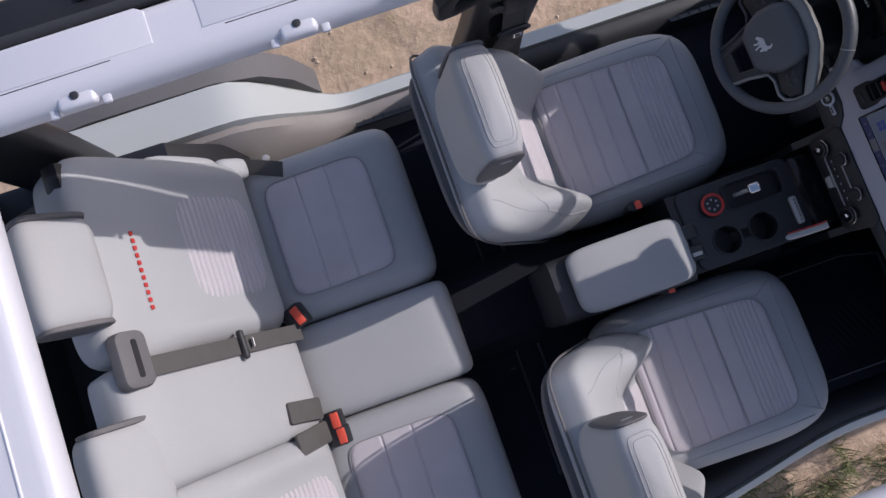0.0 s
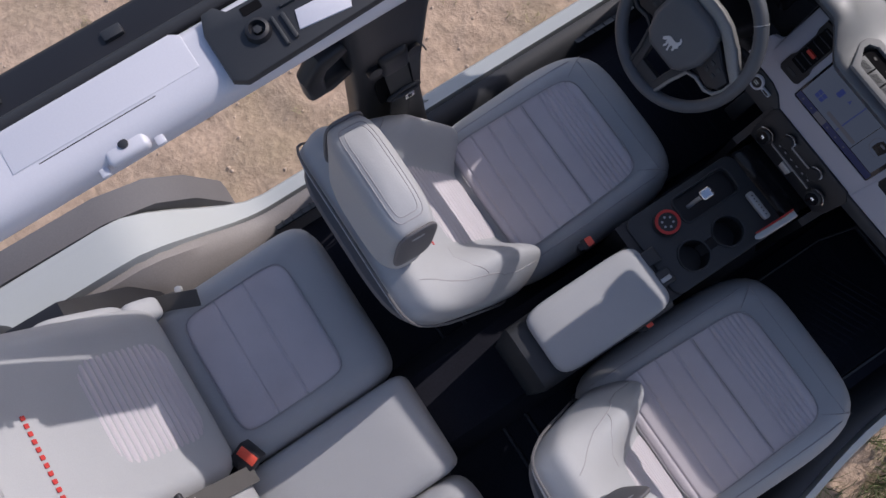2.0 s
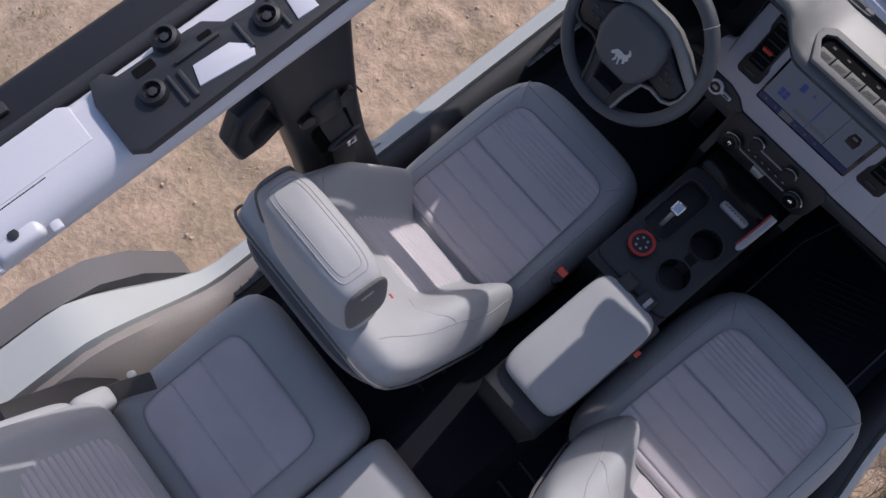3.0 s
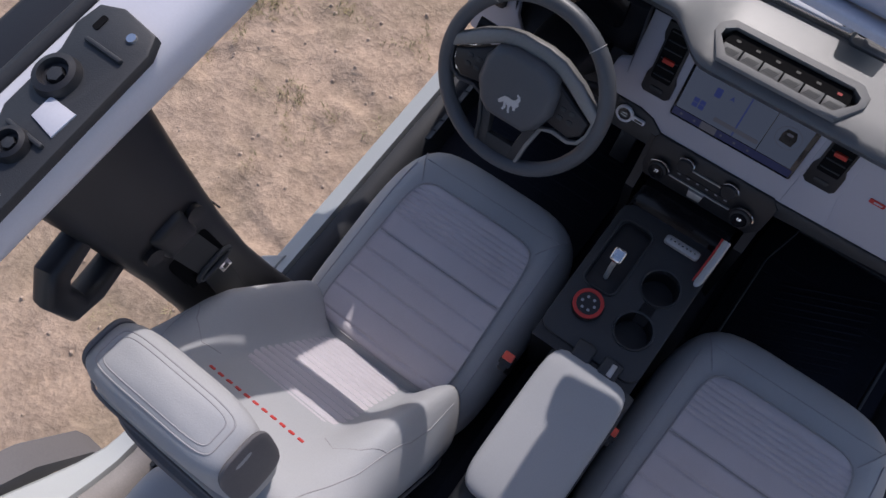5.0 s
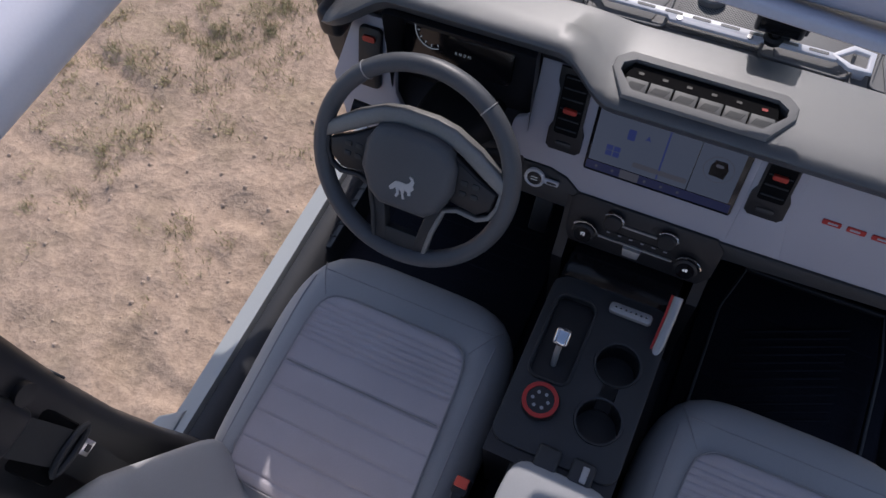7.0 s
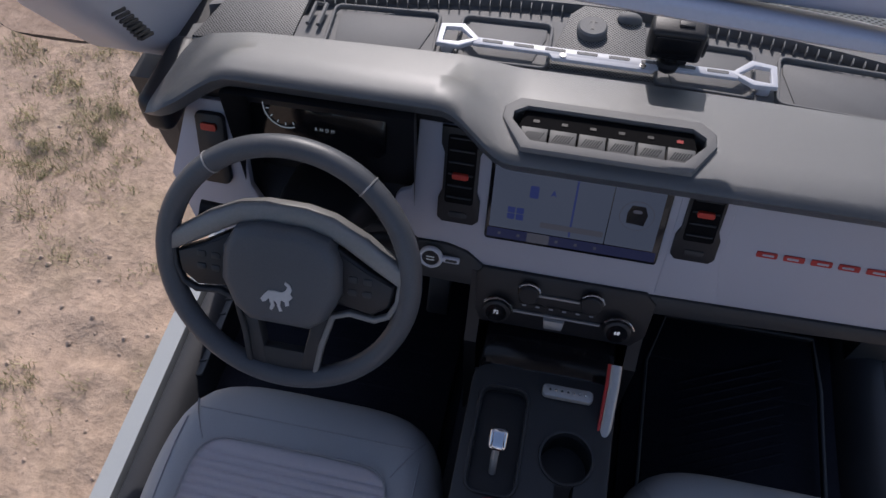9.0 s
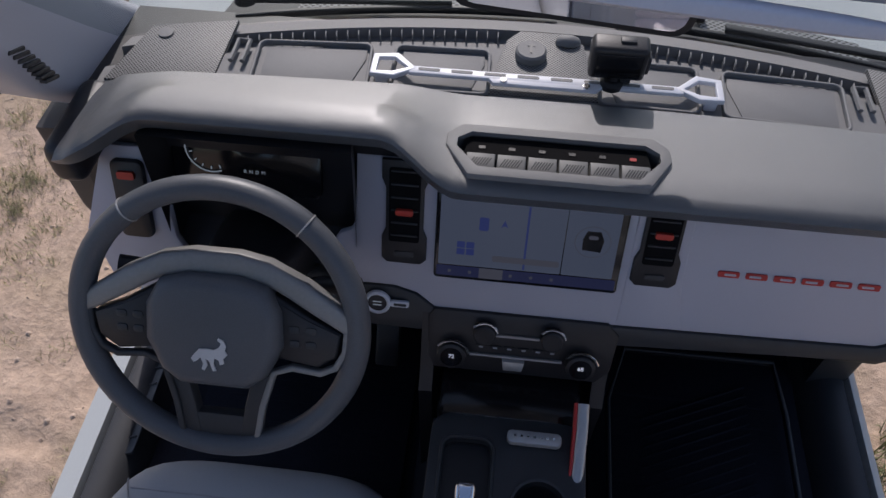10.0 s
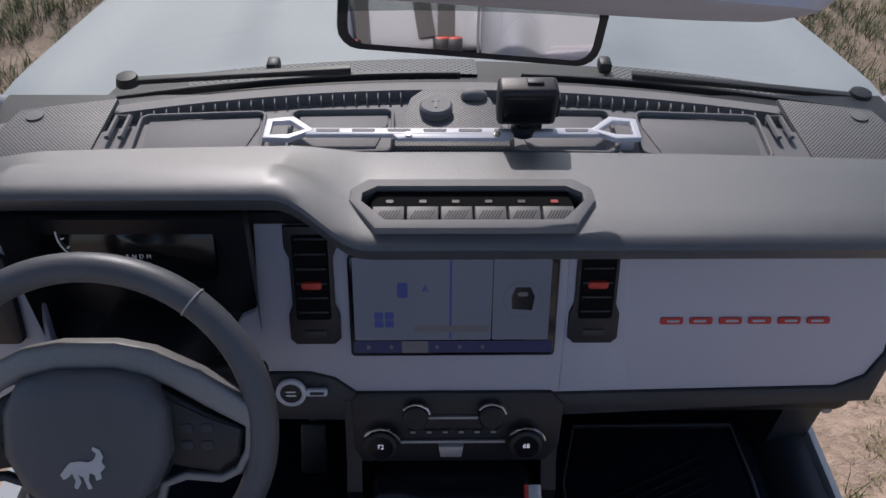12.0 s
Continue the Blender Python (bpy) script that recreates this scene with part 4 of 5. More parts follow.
    part("cluster_recess", loft([[(x, y, z) for x, z in pts] for y, pts in ((0.012, [(-0.555, 1.18), (-0.545, 1.435), (-0.25, 1.435), (-0.262, 1.18)]), (0.09, [(-0.54, 1.22), (-0.535, 1.425), (-0.265, 1.425), (-0.27, 1.22)]))], True, False), BLACK, t)
    scr = part("cluster_screen", prism(rrect(0.225, 0.115, 0.012), 0.006, cl, 0.002), GLOSSBLACK, t, "black glossy instrument cluster")
    part("dial_ring", sweep([cl @ Vector((-0.052 + 0.038 * math.cos(radians(a)), 0.012 + 0.038 * math.sin(radians(a)), 0.008)) for a in range(100, 300, 12)], circle(0.0012, 6), (0, -0.9, 0.4)), DIAL, scr)
    for a in range(100, 300, 24):
        part("dial_tick", prism(rrect(0.005, 0.002, 0.0005, 1), 0.001, cl @ pose(-0.052 + 0.032 * math.cos(radians(a)), 0.012 + 0.032 * math.sin(radians(a)), 0.0066, 0, 0, a)), DIAL, scr)
    part("trip_display", prism(rrect(0.058, 0.034, 0.002), 0.001, cl @ pose(0.028, 0.03, 0.0064)), SCREENGREY, scr, "lit trip display")
    part("trip_tile", prism(rrect(0.018, 0.024, 0.002), 0.001, cl @ pose(0.022, 0.03, 0.0075)), SCREENDARK, scr)
    part("trip_tile", prism(rrect(0.018, 0.024, 0.002), 0.001, cl @ pose(0.043, 0.03, 0.0075)), SCREENDARK, scr)
    word(scr, "RNDM", cl @ pose(0.012, -0.022, 0.0068), 0.008, DIAL, "gear_letters", 1.8)
    word(scr, "37", cl @ pose(0.022, 0.03, 0.0088), 0.010, DIAL, "trip_digits")
    part("column_shroud", loft([[(-0.405 + dx, y, z + dz) for dx, dz in rrect(w, h, 0.03)] for y, z, w, h in ((0.09, 1.15, 0.17, 0.13), (-0.02, 1.225, 0.14, 0.10), (-0.12, 1.265, 0.11, 0.08))]), BLACK, t)
    # tray along the windshield
    n = 40
    xs2 = [-0.66 + i * 1.32 / n for i in range(n + 1)]
    part("tray", loft([[(x, 0.165 - 0.05 * x * x, 1.36), (x, 0.165 - 0.05 * x * x, 1.405), (x, glass_edge(x) - 0.110, 1.405), (x, glass_edge(x) - 0.10, 1.385), (x, glass_edge(x) - 0.055, 1.380), (x, glass_edge(x) - 0.05, 1.396), (x, glass_edge(x) - 0.012, 1.386), (x, glass_edge(x), 1.36)] for x in xs2]), TRAY, t, "dark grey dash-top tray")
    for s in (-1, 1):
        for i in range(24):
            x = s * (0.075 + i * 0.0172)
            part("tray_rib", rbox((0.0022, 0.016, 0.012), (x, glass_edge(x) - 0.062, 1.389), 0.0008, 1, (0, 0, -30 * x)), TRAY, t)
        xg = s * 0.565
        yc = (0.165 + glass_edge(0.56)) / 2 - 0.01
        pts = [(-0.075 * s, -0.075), (0.085 * s, -0.085), (0.055 * s, 0.05), (-0.075 * s, 0.078)]
        part("speaker_grille", prism(pts if s > 0 else pts[::-1], 0.008, pose(xg, yc, 1.4005), 0.002), SPEAKER, t, "perforated speaker grille")
        part("sensor_dot", turned([(0, 0), (0.012, 0), (0.012, 0.003), (0, 0.004)], 18, pose(xg + 0.028 * s, yc + 0.03, 1.408)), TRAY, t)
        for x0, w in ((0.155, 0.13), (0.35, 0.16)):
            x0, y0 = s * x0, 0.228 - 0.10 * x0 * x0
            bm_ = pose(x0, y0, 1.4045, 0, 0, -10 * x0)
            part("bin_floor", prism([(-w / 2 + 0.02, -0.045), (w / 2 - 0.006, -0.045), (w / 2 - 0.004, 0.042), (-w / 2, 0.042), (-w / 2, 0.02)] if s > 0 else [(-w / 2 + 0.006, -0.045), (w / 2 - 0.02, -0.045), (w / 2, 0.02), (w / 2, 0.042), (-w / 2 + 0.004, 0.042)], 0.0025, bm_, 0.001), TRAY, t, "moulded storage bin panel")
            part("bin_rim", sweep([bm_ @ Vector((x, y, 0.004)) for x, y in rrect(w + 0.014, 0.10, 0.012)], rrect(0.005, 0.010, 0.002), (0, 0, 1), True), TRAY, t)
        part("bin_bracket", sweep([(s * 0.455, 0.205, 1.413), (s * 0.455, 0.255, 1.413), (s * 0.473, 0.255, 1.413), (s * 0.473, 0.205, 1.413)], circle(0.004, 6)), TRAY, t)
    part("socket_plinth", prism([(-0.085, -0.07), (0.085, -0.07), (0.06, 0.06), (0.035, 0.085), (-0.04, 0.085), (-0.06, 0.06)], 0.005, pose(0, 0.255, 1.4025), 0.003), SPEAKER, t)
    part("socket_cap", turned([(0, 0), (0.024, 0), (0.024, 0.012), (0.021, 0.015), (0, 0.015)], 26, pose(-0.022, 0.277, 1.4065)), TRAY, t, "round socket cap")
    part("cap_icon", prism([(-0.002, -0.01), (0.002, -0.01), (0.002, 0.006), (0.006, 0.006), (0, 0.012), (-0.006, 0.006), (-0.002, 0.006)], 0.001, pose(-0.022, 0.277, 1.4213)), BUTTON, t)
    part("sensor_bump", pillow(0.02, 0.012, 0.012, None, 2.2, 2.2, nr=6, nt=24, m=pose(0.035, 0.315, 1.409)), TRAY, t)
    # stamped name on the fascia, as plain red shapes
    for i in range(6):
        w, h = 0.031, 0.0100
        f = DASH @ pose(0.298 + i * 0.0405, 0.047, 0.0 - 0.0018, 0, 0, 0)
        s = part("stamped_mark", prism(rrect(w, h, 0.002, 2), 0.0022, f), RED, t, "red stamped mark")
        part("mark_gap", prism(rrect(w * 0.56, h * 0.34, 0.001, 1), 0.0008, f @ pose(0.002 * (-1) ** i, 0, 0.0021)), FASCIA, s)
    return t


def word(parent, text, m, size, material, name, spacing=1.0):
    c = bpy.data.curves.new(name, "FONT")
    c.body, c.size, c.align_x, c.align_y, c.extrude = text, size, "CENTER", "CENTER", 0.0003
    c.space_character = spacing
    tmp = bpy.data.objects.new(name + "_tmp", c)
    scene.collection.objects.link(tmp)
    dg = bpy.context.evaluated_depsgraph_get()
    me = bpy.data.meshes.new_from_object(tmp.evaluated_get(dg))
    bpy.data.objects.remove(tmp)
    bpy.data.curves.remove(c)
    b = bmesh.new()
    b.from_mesh(me)
    bpy.data.meshes.remove(me)
    b.transform(m)
    return part(name, b, material, parent, smooth=False)


dashboard()
for x in (-0.186, 0.19):
    air_vent(x, None)


def switch_bank():
    t = thing("switch_bank", "grey row of six switches set in the dash top", "switch panel", (0.02, 0.04, 1.44))
    part("bezel", carve(prism(BANK_OUT, 0.010, BANK @ pose(0, 0, -0.004), 0.004), [prism(BANK_IN, 0.05, BANK @ pose(0, 0, -0.02))]), TRAY, t, "dark grey moulded surround")
    part("well_floor", prism([(x * 1.02, y * 1.02) for x, y in BANK_IN], 0.003, BANK @ pose(0, 0, -0.026)), CAVITY, t)
    part("icon_strip", prism([(-0.125, -0.004), (0.125, -0.004), (0.118, 0.034), (-0.118, 0.034)], 0.002, BANK @ pose(0, 0, -0.010, 10, 0, 0)), CAVITY, t, "black icon strip")
    for i in range(6):
        c = BANK @ pose(-0.100 + i * 0.040, -0.016, -0.012, 14, 0, 0)
        b = part("switch", prism([(-0.0188, -0.017), (0.0188, -0.017), (0.0188, 0.011), (-0.0188, 0.011)], 0.017, c, 0.003), BUTTON, t)
        for k in range(7):
            part("switch_hatch", prism(rrect(0.0018, 0.014, 0.0005, 1), 0.0006, c @ pose(-0.011 + k * 0.0036, -0.003, 0.0167, 0, 0, -28)), TRIM, b)
        part("switch_icon", prism(rrect(0.009, 0.005, 0.001, 1), 0.0006, BANK @ pose(-0.100 + i * 0.040, 0.016, -0.0048, 10, 0, 0)), RED if i == 5 else BLACK, t, "printed icon")


switch_bank()


def touch_screen():
    t = thing("touch_screen", "wide centre touch screen showing a map", "touch screen", (0, 0.02, 1.2))
    m = DASH @ pose(0, 0.0725, 0)
    s = part("screen_glass", prism(rrect(0.279, 0.15, 0.006), 0.006, m, 0.002), GLOSSBLACK, t)
    part("map_area", prism(rrect(0.184, 0.122, 0.002), 0.0006, m @ pose(-0.041, 0.012, 0.0062)), SCREEN, s, "pale blue map picture")
    part("side_panel", prism(rrect(0.076, 0.122, 0.002), 0.0006, m @ pose(0.0905, 0.012, 0.0062)), SCREEN, s)
    part("tab_bar", prism(rrect(0.27, 0.018, 0.002), 0.0006, m @ pose(0.0, -0.06, 0.0062)), SCREENDARK, s)
    part("tab_light", prism(rrect(0.036, 0.018, 0.001), 0.0008, m @ pose(-0.052, -0.06, 0.0064)), SCREENGREY, s)
    part("map_route", prism(rrect(0.003, 0.118, 0.0005, 1), 0.0008, m @ pose(-0.004, 0.012, 0.0066)), SCREENLINE, s)
    part("map_marker", prism([(-0.005, -0.005), (0, -0.002), (0.005, -0.005), (0, 0.007)], 0.0008, m @ pose(-0.038, 0.028, 0.0066)), SCREENLINE, s)
    for dx in (-0.007, 0.007):
        for dy in (-0.006, 0.006):
            part("map_tile", prism(rrect(0.012, 0.0105, 0.001, 1), 0.0008, m @ pose(-0.093 + dx, -0.018 + dy, 0.0066)), SCREENLINE, s)
    part("map_block", prism(rrect(0.014, 0.022, 0.002, 1), 0.0008, m @ pose(-0.068, 0.026, 0.0066)), SCREENLINE, s)
    part("info_bar", prism(rrect(0.10, 0.010, 0.002, 1), 0.0009, m @ pose(-0.002, -0.032, 0.0066)), SCREENGREY, s)
    part("car_icon", prism([(-0.014, -0.014), (0.013, -0.016), (0.016, 0.004), (0.010, 0.018), (-0.010, 0.018), (-0.015, 0.004)], 0.0009, m @ pose(0.092, 0.012, 0.0066)), GLOSSBLACK, s, "dark vehicle icon")
    part("icon_ring", sweep([m @ Vector((0.092 + 0.026 * math.cos(a), 0.012 + 0.026 * math.sin(a), 0.0068)) for a in [i * math.pi / 14 for i in range(28)]], circle(0.0006, 5), (0, -0.9, 0.4), True), SCREENGREY, s)
    part("icon_roof", prism(rrect(0.014, 0.006, 0.002, 1), 0.0009, m @ pose(0.092, 0.020, 0.0072)), SCREENGREY, s)
    for i in range(6):
        part("tab_mark", prism(rrect(0.005, 0.005, 0.001, 1), 0.0008, m @ pose(-0.115 + i * 0.031, -0.06, 0.0068)), SCREENGREY, s)


touch_screen()


def start_button():
    t = thing("start_button", "round engine start button with bright ring and key-shaped tab", "start button", (-0.226, -0.01, 1.13))
    m = DASH @ pose(-0.225, -0.058, 0.0065)
    part("ring", turned([(0.015, 0), (0.021, 0), (0.021, 0.006), (0.0175, 0.008), (0.015, 0.006)], 36, m), ALU, t)
    part("cap", turned([(0, 0), (0.015, 0), (0.015, 0.006), (0, 0.007)], 26, m), BLACK, t)
    part("tab", prism(rrect(0.03, 0.011, 0.003), 0.006, m @ pose(0.035, 0, 0), 0.002), ALU, t)
    part("tab_groove", prism(rrect(0.020, 0.005, 0.002), 0.001, m @ pose(0.036, 0, 0.0055)), TRIM, t)
    for dy in (0.003, -0.003):
        part("cap_mark", prism(rrect(0.014, 0.002, 0.0005, 1), 0.0006, m @ pose(0, dy, 0.0066)), DIAL, t)


start_button()


def climate_panel():
    t = thing("climate_panel", "charcoal climate control panel with four chrome-topped dials", "climate controls", (0, -0.05, 1.0))
    m = facing(0.0, -0.052, 1.088, 24)
    out = [(-0.135, 0.060), (0.14, 0.060), (0.160, 0.040), (0.155, -0.03), (0.135, -0.055), (-0.130, -0.055), (-0.142, -0.03), (-0.145, 0.045)]
    part("panel", prism(out[::-1], 0.03, m @ pose(0, 0, -0.03), 0.005), BLACK, t)
    for x, y, r in ((-0.052, 0.028, 0.019), (0.055, 0.028, 0.019), (-0.102, -0.018, 0.025), (0.105, -0.018, 0.025)):
        d = part("dial", turned([(0, 0), (r, 0), (r * 0.95, 0.016), (r * 0.82, 0.018), (0, 0.0175)], 12, m @ pose(x, y, 0)), BLACK, t)
        part("dial_crown", sweep([m @ Vector((x + r * 1.12 * math.cos(radians(a)), y + r * 1.12 * math.sin(radians(a)), 0.012)) for a in range(15, 171, 26)], circle(0.0022, 6), (0, -0.9, 0.4)), CHROME, d)
        if r > 0.02:
            part("dial_face", turned([(0, 0.0178), (r * 0.72, 0.0178), (r * 0.72, 0.0186), (0, 0.0186)], 24, m @ pose(x, y, 0)), GLOSSBLACK, d)
            word(d, "72" if x < 0 else "68", m @ pose(x, y + 0.002, 0.0188), 0.010, DIGIT, "dial_digits")
    part("chrome_strip", prism(rrect(0.07, 0.0035, 0.001, 1), 0.004, m @ pose(0.001, 0.022, 0.0005)), SATIN, t)
    part("chrome_strip", prism(rrect(0.15, 0.0035, 0.001, 1), 0.004, m @ pose(0.001, -0.018, 0.0005)), SATIN, t)
    part("hazard_tab", prism([(-0.018, 0.008), (0.018, 0.008), (0.015, -0.010), (-0.015, -0.010)][::-1], 0.012, m @ pose(-0.002, -0.029, 0), 0.002), SATIN, t, "silver tab")
    for i in range(6):
        part("panel_button", prism(rrect(0.018, 0.008, 0.002, 1), 0.002, m @ pose(-0.056 + i * 0.023, -0.003, 0.0)), BLACK, t)
        part("panel_icon", prism(rrect(0.007, 0.003, 0.0005, 1), 0.0006, m @ pose(-0.056 + i * 0.023, -0.003, 0.002)), ICON, t)
    for s in (-1, 1):
        part("stack_wall", prism([(-0.10, 0.66), (0.16, 0.66), (0.10, 1.13), (-0.03, 1.13), (-0.075, 1.03), (-0.10, 1.0)], 0.022, Matrix(((0, 0, 1, 0.142 * s - 0.011), (1, 0, 0, 0), (0, 1, 0, 0), (0, 0, 0, 1)))), BLACK, t)


climate_panel()


# ---- console ----
def console():
    t = thing("centre_console", "charcoal centre console with shifter, drive dial and cup holders", "centre console", (0, -0.45, 0.62))
    m = pose(0.0, -0.325, 1.018, 2, 0, 0)
    def wells():
        return [turned([(0, -0.075), (0.041, -0.075), (0.041, 0.03), (0, 0.03)], 36, m @ pose(0.055, -0.075, 0)), turned([(0, -0.075), (0.041, -0.075), (0.041, 0.03), (0, 0.03)], 36, m @ pose(0.052, 0.04, 0)), prism(rrect(0.03, 0.07, 0.005), 0.1, m @ pose(0.054, -0.018, -0.07)), prism(rrect(0.075, 0.175, 0.018), 0.05, m @ pose(-0.062, 0.05, -0.022))]
    part("body", carve(loft([[(x, y, z) for x, z in ((-0.125, 0.66), (-0.122, 1.005), (0.122, 1.005), (0.125, 0.66))] for y in (-0.53, -0.15)]), wells()), BLACK, t)
    part("top_plate", carve(prism(rrect(0.245, 0.36, 0.03), 0.016, m @ pose(0, 0, -0.014), 0.005), wells()), TRIM, t, "charcoal top plate")
    part("well_rim", sweep([m @ Vector((-0.062 + x, 0.05 + y, 0.004)) for x, y in rrect(0.082, 0.182, 0.02)], circle(0.003, 6), (0, 0, 1), True), TRIM, t)
    k = part("drive_dial", turned([(0, 0), (0.036, 0), (0.036, 0.016), (0.033, 0.02), (0.0, 0.02)], 36, m @ pose(-0.056, -0.085, 0.001)), BLACK, t, "round drive mode dial")
    part("dial_ring", turned([(0.026, 0.0195), (0.0345, 0.0195), (0.034, 0.023), (0.0265, 0.023)], 36, m @ pose(-0.056, -0.085, 0.001)), RED, k, "red dial ring")
    for a in range(0, 360, 60):
        part("dial_icon", turned([(0, 0.0201), (0.0035, 0.0201), (0.0035, 0.0208), (0, 0.0208)], 8, m @ pose(-0.056 + 0.015 * math.cos(radians(a)), -0.085 + 0.015 * math.sin(radians(a)), 0.001)), ICON, k)
    g = part("gear_lever", sweep([m @ Vector((-0.062, 0.0, -0.02)), m @ Vector((-0.062, 0.015, 0.015)), m @ Vector((-0.06, 0.030, 0.045))], circle(0.006, 8), (1, 0, 0)), SATIN, t)
    part("lever_knob", rbox((0.030, 0.036, 0.028), m @ Vector((-0.06, 0.034, 0.054)), 0.008, 3, (25, 0, 0)), CHROME, g, "bright metal shift knob")
    for x, y in ((0.055, -0.075), (0.052, 0.04)):
        part("cup_rim", turned([(0.041, 0.0), (0.046, 0.0), (0.045, 0.005), (0.041, 0.004)], 36, m @ pose(x, y, 0.0015)), TRIM, t)
    part("light_strip", prism(rrect(0.085, 0.022, 0.008), 0.012, m @ pose(0.04, 0.145, 0.006), 0.004), SATIN, t, "silver ribbed trim piece")
    for i in range(7):
        part("strip_stud", turned([(0, 0), (0.003, 0), (0.002, 0.002), (0, 0.002)], 8, m @ pose(0.01 + i * 0.01, 0.145, 0.018)), CHROME, t)
    part("phone_bin", rbox((0.235, 0.16, 0.06), (0.0, -0.07, 0.985), 0.012), GLOSSBLACK, t, "black storage bin under the climate panel")
    part("port", rbox((0.02, 0.003, 0.006), (-0.03, -0.145, 1.02), 0.001, 1), CHROME, t)
    h = part("grab_bar", sweep([(0.106, -0.262, 1.00), (0.110, -0.21, 1.022), (0.112, -0.16, 1.045), (0.112, -0.125, 1.06)], rrect(0.020, 0.024, 0.009)), SATIN, t, "silver grab bar with red edge")
    part("grab_edge", sweep([(0.095, -0.262, 1.002), (0.099, -0.21, 1.024), (0.101, -0.16, 1.047), (0.101, -0.125, 1.062)], rrect(0.005, 0.014, 0.002)), RED, h)
    # arm rest box
    a = part("armrest_box", loft([[(0.035 + dx, y, z + dz) for dx, dz in rrect(w, hgt, 0.03)] for y, z, w, hgt in ((-0.955, 0.80, 0.17, 0.30), (-0.93, 0.82, 0.195, 0.36), (-0.52, 0.83, 0.205, 0.36))]), TRIM, t, "charcoal armrest box")
    part("armrest_lid", pillow(0.098, 0.182, 0.030, None, 6.5, 4.0, m=pose(0.032, -0.70, 1.012), back=0.014), SEAT, t, "light grey padded armrest lid")
    for sx in (-0.035, 0.03):
        part("lid_latch", rbox((0.044, 0.050, 0.022), (0.03 + sx, -0.505, 1.018), 0.006, 3), TRIM, t)
    part("latch_metal", rbox((0.012, 0.03, 0.006), (0.065, -0.505, 1.03), 0.002), SATIN, t)


console()


def foot_rest(x, label):
    t = thing("floor_liner_lip", label, "floor liner", (x, 0.10, 0.63), group="liner lips")
    rim = [(x - 0.19, -0.20, 0.640), (x - 0.19, 0.10, 0.652), (x - 0.16, 0.20, 0.70), (x + 0.16, 0.20, 0.70), (x + 0.19, 0.10, 0.652), (x + 0.19, -0.20, 0.640)]
    part("lip", sweep(rim, rrect(0.010, 0.016, 0.004)), BLACK, t)
    for i in range(12):
        part("tread_bar", rbox((0.26, 0.006, 0.005), (x, -0.12 + i * 0.022, 0.630), 0.002, 1, (0, 0, 24)), FLOORMAT, t)


foot_rest(0.42, "charcoal moulded lip and treads of the footwell liner")


